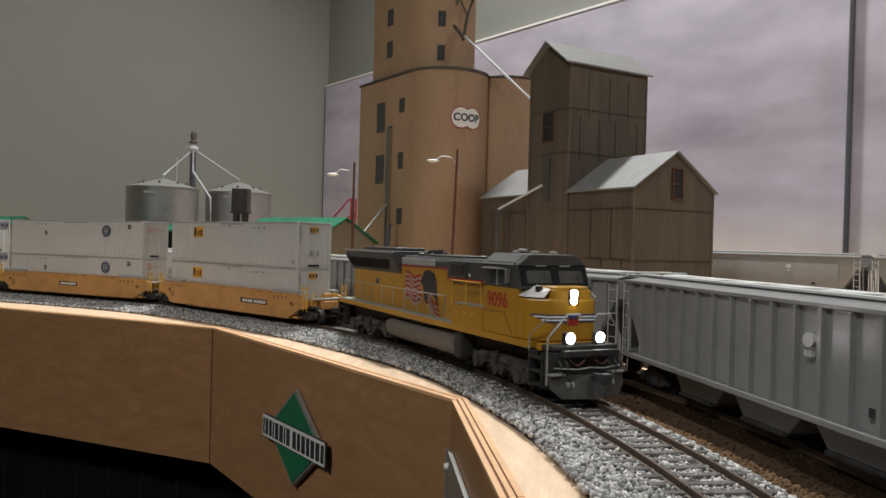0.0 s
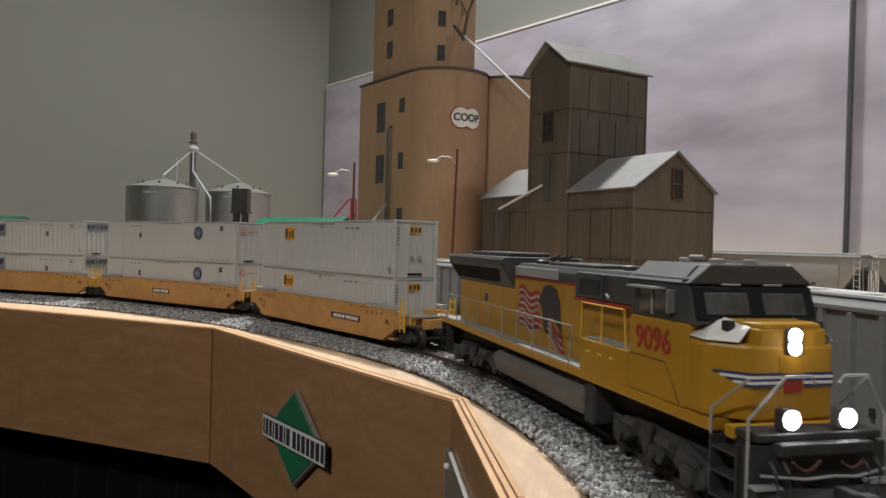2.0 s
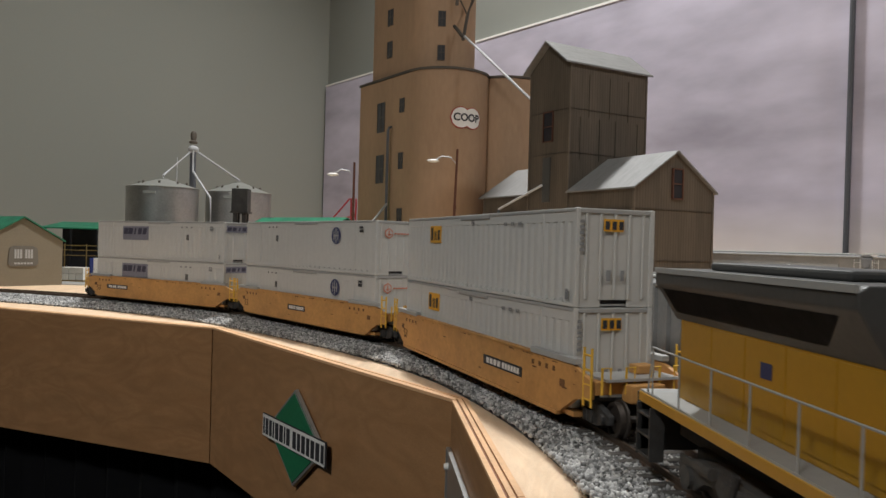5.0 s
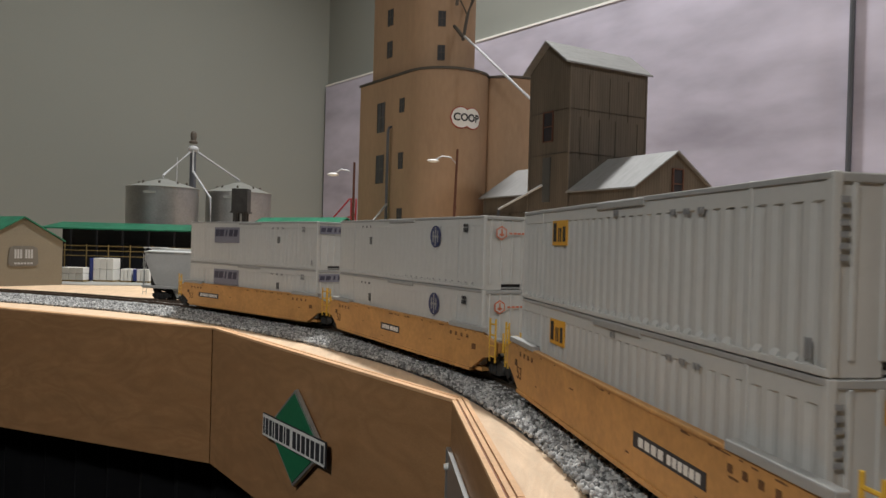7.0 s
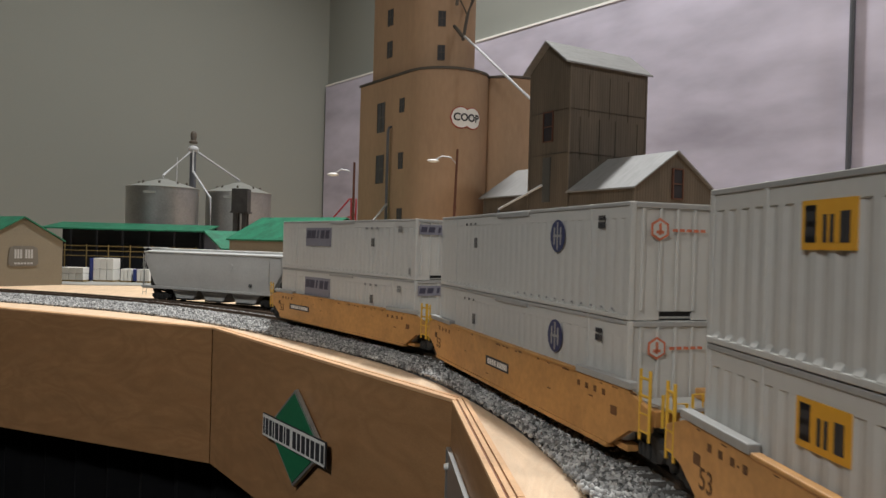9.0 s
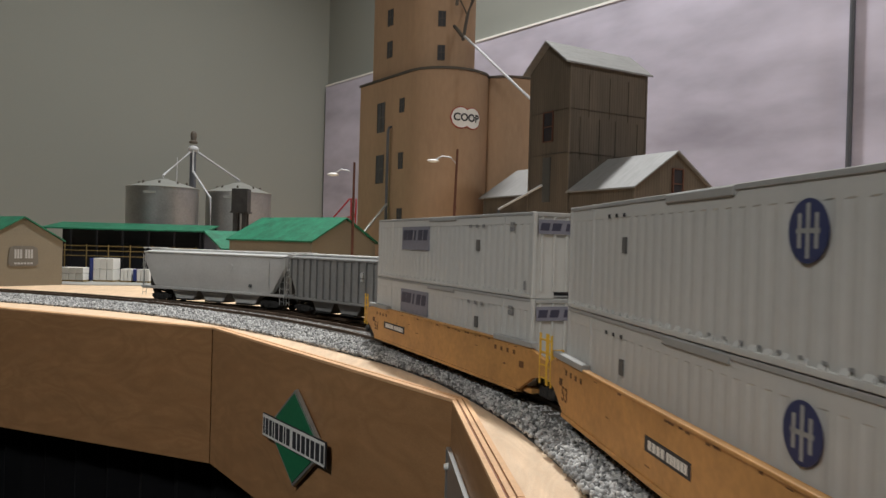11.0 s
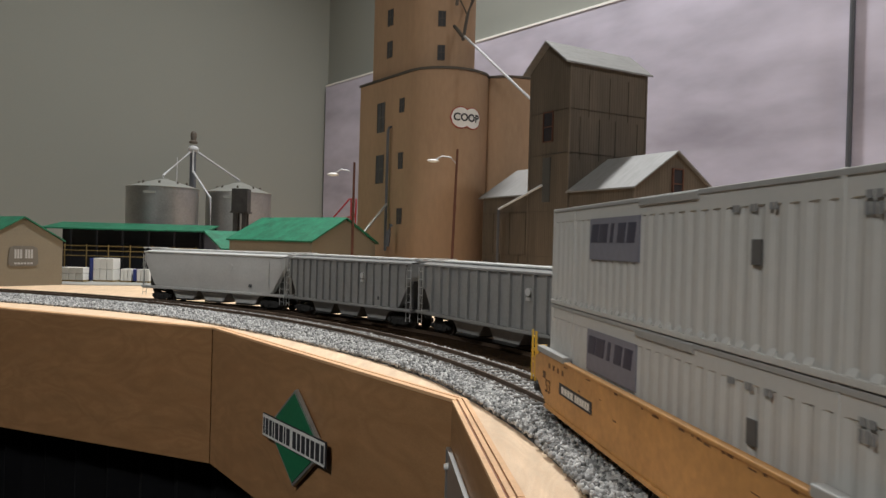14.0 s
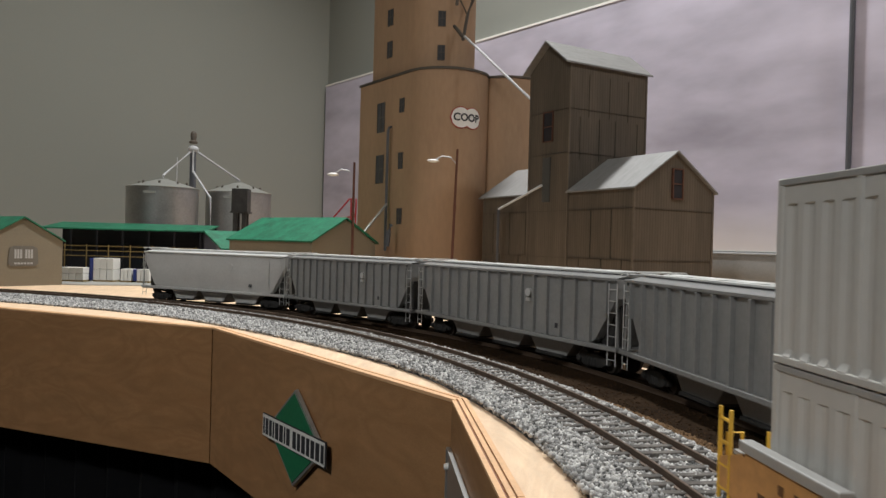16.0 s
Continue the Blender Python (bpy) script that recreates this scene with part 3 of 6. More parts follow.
def container(style, ribbed, label):
    """A 48-foot container: ribbed or plain sides, rails, posts and a ribbed end with the fork slot. It rides on its car."""
    c = thing("container", Matrix.Translation((0, 0, RAIL)), label, "container", "containers on the train")
    hw, hl = CW / 2, CL / 2
    deep = (0.00018 if style == "disc" else 0.00040) if ribbed else 0.00005
    post, pitch = hl - 0.0222, 0.0050
    # side walls as a folded sheet below a plain strip
    for sy in (-1, 1):
        xs, ys = [], []
        x = -hl + 0.0012
        fold = ((0.0, 0), (0.0016, 0), (0.0028, deep), (0.0038, deep)) if ribbed else ((0.0, 0), (0.0042, 0), (0.0044, deep), (0.0048, deep))
        while x < hl - 0.0012:
            for dx, d in fold:
                if x + dx < hl - 0.0012:
                    xs.append(x + dx)
                    ys.append(sy * (hw - 0.00025 - (d if abs(abs(x + dx) - post) > 0.0012 and abs(x + dx) < hl - 0.0022 else 0)))
            x += pitch
        xs.append(hl - 0.0012)
        ys.append(sy * (hw - 0.00025))
        bm = bmesh.new()
        high = CH - 0.0048 if ribbed else CH - 0.0013
        lo, hi = [bm.verts.new((a, b, 0.0012)) for a, b in zip(xs, ys)], [bm.verts.new((a, b, high)) for a, b in zip(xs, ys)]
        li, up = [bm.verts.new((a, sy * (hw - 0.00025), CH - 0.0045)) for a in xs], [bm.verts.new((a, sy * (hw - 0.00025), CH - 0.0013)) for a in xs]
        for i in range(len(xs) - 1):
            bm.faces.new((lo[i], lo[i + 1], hi[i + 1], hi[i]))
            if ribbed:
                bm.faces.new((hi[i], hi[i + 1], li[i + 1], li[i]))
                bm.faces.new((li[i], li[i + 1], up[i + 1], up[i]))
        bmesh.ops.delete(bm, geom=[v for v in bm.verts if not v.link_faces], context="VERTS")
        bmesh.ops.solidify(bm, geom=bm.faces[:], thickness=0.0004)
        part("side_wall", bm, M_BOX, c)
        part("rail_plate", cuboid(-0.012, 0.018, *sorted((sy * (hw - 0.0008), sy * (hw + 0.0003))), CH - 0.0024, CH - 0.0004, 0.0003), M_BOXRAIL, c, "thick grey plate on the upper rail")
        for px in (-post, post):
            part("lifting_post", cuboid(px - 0.0007, px + 0.0007, *sorted((sy * (hw - 0.0006), sy * (hw + 0.00002))), 0.0, CH - 0.0001, 0.0002), M_BOX, c)
        part("bottom_rail", cuboid(-hl + 0.0005, hl - 0.0005, *sorted((sy * (hw - 0.0012), sy * (hw + 0.0003))), 0.0001, 0.0014, 0.0002), M_BOX, c, "pale lower side rail")
        bm, x = bmesh.new(), -hl + 0.0012 + 0.0033
        while x < hl - 0.004:
            if ribbed and abs(abs(x) - post) > 0.0022:
                y0, y1 = sy * (hw - 0.0006), sy * (hw + 0.00025)
                prism(bm, [(y0, 0.0013), (y1, 0.0013), (y1, 0.0015), (y0, 0.0027)], 0, x - 0.0011, x + 0.0011)
            x += pitch
        if ribbed:
            tagged(part("rib_foot", bm, M_BOX, c), "sloping feet of the side ribs", kind="stuff")
        part("top_rail", cuboid(-hl + 0.0005, hl - 0.0005, *sorted((sy * (hw - 0.0012), sy * (hw + 0.00005))), CH - 0.0014, CH - 0.0002, 0.0002), M_BOXRAIL, c, "grey upper side rail")
    part("roof", cuboid(-hl + 0.001, hl - 0.001, -hw + 0.0008, hw - 0.0008, CH - 0.0006, CH - 0.00015), M_BOX, c)
    part("floor", cuboid(-hl + 0.001, hl - 0.001, -hw + 0.0012, hw - 0.0012, 0.0004, 0.0010), M_BOXRAIL, c)
    for sx in (-1, 1):
        for sy in (-1, 1):
            x0, x1 = sorted((sx * (hl - 0.0019), sx * hl))
            y0, y1 = sorted((sy * (hw - 0.0017), sy * hw))
            part("corner_post", cuboid(x0, x1, y0, y1, 0.0, CH - 0.0001, 0.0003), M_BOX, c)
        x0, x1 = sorted((sx * (hl - 0.0014), sx * (hl - 0.0006)))
        bm = bmesh.new()
        a, h = hw - 0.0017, CH - 0.0018
        prism(bm, [(-a, 0), (-0.0052, 0), (-0.0052, 0.0024), (0.0052, 0.0024), (0.0052, 0), (a, 0), (a, h), (-a, h)], 0, x0, x1)
        part("end_wall", bm, M_BOX, c)
        bm = bmesh.new()
        for k in range(5):
            yy = -0.0108 + k * 0.0054
            x0, x1 = sorted((sx * (hl - 0.0007), sx * (hl - 0.0001)))
            box(bm, x0, x1, yy - 0.00045, yy + 0.00045, 0.0026, CH - 0.0018, 0.00015)
        part("end_rib", bm, M_BOX, c)
        # Black block behind the notch paints the shade of the open slot.
        part("slot", cuboid(*sorted((sx * (hl - 0.0030), sx * (hl - 0.0014))), -0.0051, 0.0051, 0.0001, 0.0023), M_INK, c, "black block for the shade in the fork slot")
        part("header", cuboid(*sorted((sx * (hl - 0.0012), sx * (hl - 0.0002))), -hw + 0.0017, hw - 0.0017, CH - 0.0018, CH - 0.0003, 0.0002), M_BOXRAIL, c)
    decals(c, style)
    return c


def plaque(parent, name, x, z, w, h, sy, mat, label="", proud=0.0):
    y = sy * (CW / 2 + 0.00002 + proud)
    return part(name, cuboid(x - w / 2, x + w / 2, *sorted((y - sy * 0.0003, y + sy * 0.00008)), z - h / 2, z + h / 2), mat, parent, label)


def strokes(bm, axis, mid, low, half, high, lean, a, b):
    """A plain slanted block of a company mark."""
    d = lean / 2
    prism(bm, [(mid - half - d, low), (mid + half - d, low), (mid + half + d, low + high), (mid - half + d, low + high)], axis, a, b)


def decals(c, style):
    """Company marks as plain shapes and small lettering as bars, on both sides and on the ends."""
    hl = CL / 2
    for sy in (-1, 1):
        y = sy * (CW / 2 + 0.0001)
        f = 1 if sy < 0 else -1
        if style == "amber":
            plaque(c, "logo", f * -0.0432, 0.0236, 0.0140, 0.0080, sy, M_LOGOO, "amber square mark with dark bars")
            bm = bmesh.new()
            for dx, w, z1 in ((-0.0054, 0.0009, 0.0268), (-0.0040, 0.0018, 0.0268), (-0.0006, 0.0009, 0.0252), (0.0012, 0.0009, 0.0252), (0.0038, 0.0009, 0.0256), (0.0050, 0.0012, 0.0256)):
                box(bm, f * (-0.0432 + dx) - w / 2, f * (-0.0432 + dx) + w / 2, *sorted((y, y + sy * 0.00012)), 0.0208, z1)
            for z in (0.0208, 0.0233, 0.0258):
                box(bm, *sorted((f * -0.0490, f * -0.0462)), *sorted((y, y + sy * 0.00012)), z, z + 0.0010)
            part("logo_bar", bm, M_INK, c)
            bm = bmesh.new()
            for k in range(3):
                bars(bm, f * (0.0330 + k * 0.0060), 0.0273, 0.0030, 0.0013, 2, y, sy * 0.0001)
            part("lettering", bm, M_FAINT, c)
            part("lettering", bars(bmesh.new(), f * 0.0015, 0.0284, 0.0034, 0.0016, 2, y, sy * 0.0001), M_FAINT, c)
            part("lettering", bars(bmesh.new(), f * 0.0795, 0.0040, 0.0022, 0.0034, 2, y, sy * 0.0001), M_FAINT, c)
        elif style == "disc":
            bm = bmesh.new()
            lathe(bm, [(0.0052, min(y, y + sy * 0.0001)), (0.0052, max(y, y + sy * 0.0001))], 28, (f * 0.0410, 0.0226), "Y")
            part("logo", bm, M_NAVY, c, "navy disc mark with pale lines")
            bm = bmesh.new()
            for dx, w, z0, z1 in ((0, 0.0009, -0.0044, 0.0044), (-0.0022, 0.0009, -0.0028, 0.0028), (0.0022, 0.0009, -0.0028, 0.0028), (0, 0.0060, -0.0004, 0.0004)):
                box(bm, f * 0.0410 + dx - w / 2, f * 0.0410 + dx + w / 2, *sorted((y + sy * 0.0001, y + sy * 0.00018)), 0.0226 + z0, 0.0226 + z1)
            part("logo_lines", bm, M_BOXRAIL, c)
            plaque(c, "placard", f * -0.0368, 0.0200, 0.0026, 0.0042, sy, M_PLAC)
            bm = bmesh.new()
            for k in range(3):
                bars(bm, f * (-0.0480 + k * 0.0055), 0.0279, 0.0020, 0.0010, 1, y, sy * 0.0001)
            part("lettering", bm, M_INK, c)
            bm = bmesh.new()
            bars(bm, f * 0.0690, 0.0277, 0.0040, 0.0013, 3, y, sy * 0.0001)
            bars(bm, f * 0.0690, 0.0256, 0.0042, 0.0018, 3, y, sy * 0.0001)
            part("lettering", bm, M_INK, c)
            bm = bmesh.new()
            for k in range(12):
                box(bm, f * (0.010 + k * 0.006) - 0.0006, f * (0.010 + k * 0.006) + 0.0006, *sorted((y, y + sy * 0.0001)), 0.0022, 0.0028)
            part("lettering", bm, M_FAINT, c)
        else:
            plaque(c, "logo", f * -0.0290, 0.0216, 0.0355, 0.0117, sy, M_LOGOB, "slate-blue panel mark")
            bm = bmesh.new()
            for k, (w, hh) in enumerate(((0.0024, 0.0052), (0.0028, 0.0052), (0.0009, 0.0052), (0.0022, 0.0052), (0.0022, 0.0052))):
                cx = f * (-0.0425 + k * 0.0066)
                strokes(bm, 1, cx, 0.0206, w * 1.15, hh, f * 0.0011, *sorted((y, y + sy * 0.00011)))
            part("logo_bar", bm, M_STROKE, c)
            plaque(c, "placard", f * 0.0400, 0.0190, 0.0030, 0.0046, sy, M_PLAC)
            bm = bmesh.new()
            for k in range(3):
                bars(bm, f * (0.0330 + k * 0.0060), 0.0270, 0.0026, 0.0013, 2, y, sy * 0.0001)
            part("lettering", bm, M_FAINT, c)
            bm = bmesh.new()
            bars(bm, f * 0.0690, 0.0276, 0.0038, 0.0012, 2, y, sy * 0.0001)
            bars(bm, f * 0.0690, 0.0256, 0.0040, 0.0018, 3, y, sy * 0.0001)
            bars(bm, f * 0.0790, 0.0045, 0.0018, 0.0034, 2, y, sy * 0.0001)
            part("lettering", bm, M_FAINT, c)
    for sx in (-1, 1):
        x = sx * (hl - 0.00005)
        xx = sorted((x, x + sx * 0.0001))
        if style == "amber":
            part("logo", cuboid(*xx, -0.0048, 0.0028, 0.0245, 0.0285), M_LOGOO, c, "amber mark with dark bars")
            bm = bmesh.new()
            for dy in (-0.0042, -0.0016, 0.0010):
                box(bm, *sorted((x + sx * 0.0001, x + sx * 0.0002)), dy, dy + 0.0016, 0.0251, 0.0278)
            part("logo_bar", bm, M_INK, c)
            bm = bmesh.new()
            for k in range(6):
                box(bm, *xx, -0.0138 + 0.0002, -0.0120, 0.0180 + k * 0.0018, 0.0190 + k * 0.0018)
            box(bm, *xx, -0.0035, -0.0018, 0.0085, 0.0120)
            box(bm, *xx, 0.0020, 0.0034, 0.0085, 0.0120)
            part("lettering", bm, M_FAINT, c)
        elif style == "disc":
            bm = bmesh.new()
            lathe(bm, [(0.0031, 0), (0.0031, 0.0001)], 6, (0.0, 0.0))
            bmesh.ops.transform(bm, matrix=Matrix.Translation((x, -sx * 0.0060, 0.0245)) @ Matrix.Rotation(math.pi / 2, 4, "Y"), verts=bm.verts)
            part("logo", bm, M_LOGOR, c, "orange-red six-sided mark")
            bm = bmesh.new()
            lathe(bm, [(0.0024, 0), (0.0024, 0.0002)], 6, (0.0, 0.0))
            bmesh.ops.transform(bm, matrix=Matrix.Translation((x, -sx * 0.0060, 0.0245)) @ Matrix.Rotation(math.pi / 2, 4, "Y"), verts=bm.verts)
            part("logo_field", bm, M_BOX, c)
            bm = bmesh.new()
            box(bm, *sorted((x, x + sx * 0.00025)), -sx * 0.006 - 0.0012, -sx * 0.006 + 0.0012, 0.0234, 0.0242)
            box(bm, *sorted((x, x + sx * 0.00025)), -sx * 0.006 - 0.0004, -sx * 0.006 + 0.0004, 0.0230, 0.0262)
            for k in range(5):
                y0 = -sx * (0.0012 - k * 0.0022)
                box(bm, *xx, y0 - 0.0008, y0 + 0.0008, 0.0240, 0.0248)
            part("lettering", bm, M_LOGOR, c)
        else:
            part("logo", cuboid(*xx, -0.0128, 0.0128, 0.0238, 0.0290), M_LOGOB, c, "slate-blue panel mark")
            bm = bmesh.new()
            for k in range(5):
                y0 = -0.0100 + k * 0.0050
                strokes(bm, 0, y0, 0.0250, 0.0019 if k != 2 else 0.0008, 0.0028, sx * 0.0006, *sorted((x + sx * 0.0001, x + sx * 0.0002)))
            part("logo_bar", bm, M_STROKE, c)


rng_scuff = random.Random(77)


def well_car(label, plate, wide):
    """An orange-yellow well car: side sills, end platforms, ladders and two trucks."""
    ob = thing("well_car", Matrix.Translation((0, 0, RAIL)), label, "rail car", "well cars of the train")
    hw = 0.0172
    for sy in (-1, 1):
        y0, y1 = sorted((sy * (hw - 0.0016), sy * hw))
        bm = bmesh.new()
        prism(bm, [(-0.0985, 0.0108), (-0.0900, 0.0098), (-0.0800, 0.0035), (0.0800, 0.0035), (0.0900, 0.0098), (0.0985, 0.0108), (0.0985, 0.0165), (0.0880, 0.0198), (-0.0880, 0.0198), (-0.0985, 0.0165)], 1, y0, y1, 0.0003)
        part("side_sill", bm, M_ORANGE, ob)
        part("lower_chord", cuboid(-0.0795, 0.0795, *sorted((sy * (hw - 0.0030), sy * (hw + 0.0006))), 0.0024, 0.0038, 0.0003), M_ORANGE, ob)
        part("top_chord", cuboid(-0.0600, 0.0600, *sorted((sy * (hw - 0.0018), sy * (hw + 0.0004))), 0.0196, 0.0206, 0.0003), M_ORANGE, ob)
        for sx in (-1, 1):
            part("ledge", cuboid(*sorted((sx * 0.0605, sx * 0.0900)), *sorted((sy * (hw - 0.0022), sy * (hw + 0.0005))), 0.0199, 0.0219, 0.0003), M_BOXRAIL, ob, "pale worn top ledge")
            # scuffs and small lettering
            bm = bmesh.new()
            for k in range(4):
                box(bm, sx * (0.062 + k * 0.0048) - 0.0008, sx * (0.062 + k * 0.0048) + 0.0008, *sorted((sy * hw, sy * (hw + 0.0001))), 0.0160, 0.0176)
            box(bm, sx * 0.082 - 0.0016, sx * 0.082 + 0.0016, *sorted((sy * hw, sy * (hw + 0.0001))), 0.0118, 0.0142)
            part("lettering", bm, material_ref("rust"), ob)
            ladder(ob, sx * 0.0965, sy * 0.0170, 0.0085, 0.0262, 0.0042, "x", M_LADDER, 4, 0.00045)
        bm = bmesh.new()
        for k in range(26):
            x, w = rng_scuff.uniform(-0.092, 0.092), rng_scuff.uniform(0.0003, 0.0016)
            z = rng_scuff.choice((0.0190, 0.0188, rng_scuff.uniform(0.006, 0.018)))
            z = max(z, 0.0115) if abs(x) > 0.078 else z
            box(bm, x - w, x + w, *sorted((sy * (hw - 0.0001), sy * (hw + 0.00006))), z, z + rng_scuff.uniform(0.0002, 0.0006))
        tagged(part("paint_chip", bm, material_ref("rust"), ob), "rust-brown chips and scuffs in the paint", kind="stuff")
        f = 1 if sy < 0 else -1
        flat = Matrix(((f, 0, 0, 0), (0, 0, -f, 0), (0, 1, 0, 0), (0, 0, 0, 1)))
        lettering("well_number", "53", 0.0046, material_ref("rust"), ob, Matrix.Translation((f * -0.0775, sy * (hw + 0.0001), 0.0095)) @ flat, "brown well number")
        part("name_plate", cuboid(f * plate - wide / 2, f * plate + wide / 2, *sorted((sy * (hw - 0.0001), sy * (hw + 0.00015))), 0.0098, 0.0134), M_INK, ob, "black number plate with pale bars")
        bm = bmesh.new()
        bars(bm, f * plate - wide * 0.22, 0.0116, wide * 0.40, 0.0021, 4, sy * (hw + 0.00015), sy * 0.0001)
        bars(bm, f * plate + wide * 0.23, 0.0116, wide * 0.44, 0.0021, 6, sy * (hw + 0.00015), sy * 0.0001)
        part("lettering", bm, M_WHITE, ob)
    part("well_floor", cuboid(-0.0865, 0.0865, -hw + 0.0018, hw - 0.0018, 0.0030, 0.0046), M_ORANGE, ob)
    for sx in (-1, 1):
        bm = bmesh.new()
        box(bm, *sorted((sx * 0.0868, sx * 0.0985)), -hw + 0.0018, hw - 0.0018, 0.0120, 0.0162, 0.0004)
        box(bm, *sorted((sx * 0.0985, sx * 0.1035)), -0.0062, 0.0062, 0.0100, 0.0155, 0.0004)
        part("end_platform", bm, M_ORANGE, ob)
        part("walkway", cuboid(*sorted((sx * 0.0882, sx * 0.1010)), -0.0130, 0.0130, 0.0163, 0.0171), M_BOXRAIL, ob, "grey grated walkway")
        bm = bmesh.new()
        for yy in (-0.0145, -0.0060, 0.0060, 0.0145):
            rod(bm, [(sx * 0.1005, yy, 0.0125), (sx * 0.1005, yy, 0.0205), (sx * 0.1005, yy + 0.0030 * (1 if yy < 0 else -1), 0.0205), (sx * 0.1005, yy + 0.0030 * (1 if yy < 0 else -1), 0.0125)], 0.00045, 5)
        part("grab_rail", bm, M_LADDER, ob)
        part("brake_housing", cuboid(*sorted((sx * 0.0900, sx * 0.0950)), 0.0020, 0.0085, 0.0171, 0.0200, 0.0005), M_ORANGE, ob)
        coupler(ob, sx * 0.1025, sx)
    rig = [freight_truck(ob, 0.0925, M_BLACK), freight_truck(ob, -0.0925, M_BLACK)]
    return ob, rig



# ---- the locomotive ----
def locomotive():
    """Six-axle diesel with a wide cab, flared radiators and handrails. Length runs along x, the cab at +x."""
    ob = thing("locomotive", Matrix.Translation((0, 0, RAIL)), "yellow and dark grey diesel locomotive with lit headlights", "locomotive")
    deck = 0.0205
    part("frame", cuboid(-0.1190, 0.1000, -0.0170, 0.0170, deck - 0.0026, deck, 0.0003), M_YELLOW, ob, "yellow side sill")
    part("underframe", cuboid(-0.1130, 0.1080, -0.0085, 0.0085, 0.0105, deck - 0.0030, 0.0004), M_BLACK, ob)
    part("walkway", cuboid(-0.1185, 0.0355, -0.0168, 0.0168, deck - 0.0001, deck + 0.0004), M_LITE, ob, "pale walkway")
    hood = 0.0112
    top, split = 0.0498, 0.0440
    # long hood, yellow below and grey above with a thin red line
    part("hood", cuboid(-0.1080, 0.0645, -hood, hood, deck + 0.0003, split, 0.0004), M_YELLOW, ob)
    bm = bmesh.new()
    prism(bm, [(-hood, split + 0.0007), (hood, split + 0.0007), (hood, top - 0.0022), (hood - 0.0022, top), (-hood + 0.0022, top), (-hood, top - 0.0022)], 0, -0.0340, 0.0640, 0.0003)
    part("hood_top", bm, M_GREY, ob, "dark grey upper hood")
    part("red_stripe", cuboid(-0.0370, 0.0648, -hood - 0.0001, hood + 0.0001, split, split + 0.0007), M_RED, ob, "thin red stripe")
    # blower bulge and yellow shoulder beside the cab
    for sy in (-1, 1):
        part("side_box", cuboid(0.0362, 0.0646, *sorted((sy * hood, sy * 0.0169)), deck - 0.0001, 0.0298, 0.0004), M_YELLOW, ob)
        part("side_landing", cuboid(0.0380, 0.0640, *sorted((sy * hood, sy * 0.0162)), 0.0299, 0.0304), M_LITE, ob, "pale landing")
        bm = bmesh.new()
        for k in range(3):
            box(bm, 0.041 + k * 0.007, 0.0432 + k * 0.007, *sorted((sy * 0.0169, sy * 0.0174)), 0.0262, 0.0268)
        part("latch", bm, M_LADDER, ob)
        part("side_grille", cuboid(0.0250, 0.0640, *sorted((sy * (hood - 0.0004), sy * (hood + 0.0026))), 0.0410, 0.0488, 0.0005), M_GREY, ob, "dark grey intake box")
        part("red_stripe", cuboid(0.0248, 0.0641, *sorted((sy * (hood - 0.0003), sy * (hood + 0.0027))), 0.0402, 0.0409), M_RED, ob)
        part("duct_division", cuboid(0.0440, 0.0452, *sorted((sy * (hood + 0.0020), sy * (hood + 0.0036))), 0.0412, 0.0486, 0.0003), M_GREY, ob)
        part("latch", rod(bmesh.new(), [(0.0470, sy * (hood + 0.0030), 0.0432), (0.0486, sy * (hood + 0.0034), 0.0424)], 0.0004, 6), M_WHITE, ob)
        part("intake_screen", cuboid(0.0290, 0.0420, *sorted((sy * (hood + 0.0025), sy * (hood + 0.0029))), 0.0424, 0.0470), M_BLACK, ob)
        part("shoulder_panel", cuboid(-0.0335, 0.0066, *sorted((sy * (hood - 0.0003), sy * (hood + 0.0004))), 0.0450, 0.0486, 0.0003), M_LITE, ob, "pale grey shoulder panel")
        for k in range(9):
            x0 = -0.1055 + k * 0.0147
            part("hood_door", cuboid(x0, x0 + 0.0142, *sorted((sy * hood, sy * (hood + 0.00025))), deck + 0.002, 0.0392 if x0 < -0.045 else split - 0.0025), M_YELLOW, ob)
    # flared radiators
    bm = bmesh.new()
    prism(bm, [(-hood, 0.0395), (hood, 0.0395), (hood + 0.0056, 0.0482), (hood + 0.0056, 0.0508), (hood + 0.0040, 0.0518), (-hood - 0.0040, 0.0518), (-hood - 0.0056, 0.0508), (-hood - 0.0056, 0.0482)], 0, -0.1105, -0.0345, 0.0003)
    part("radiator_housing", bm, M_GREY, ob, "dark grey flared radiator housing")
    for sy in (-1, 1):
        bm = bmesh.new()
        y = [sy * (hood + 0.0006), sy * (hood + 0.0054)]
        y = [sy * (hood + 0.0013), sy * (hood + 0.0049)]
        vs = [(-0.1075, y[0], 0.0414), (-0.0480, y[0], 0.0414), (-0.0400, y[1], 0.0470), (-0.1075, y[1], 0.0470)]
        bm.faces.new([bm.verts.new(v) for v in vs])
        bmesh.ops.solidify(bm, geom=bm.faces[:], thickness=0.0004)
        part("radiator_screen", bm, M_BLACK, ob)
        part("radiator_edge", cuboid(-0.1103, -0.0347, *sorted((sy * (hood + 0.0052), sy * (hood + 0.0060))), 0.0507, 0.0519), M_LITE, ob)
    part("roof_fan_housing", cuboid(-0.0980, -0.0480, -0.0090, 0.0090, 0.0518, 0.0536, 0.0006), M_GREY, ob)
    bm = bmesh.new()
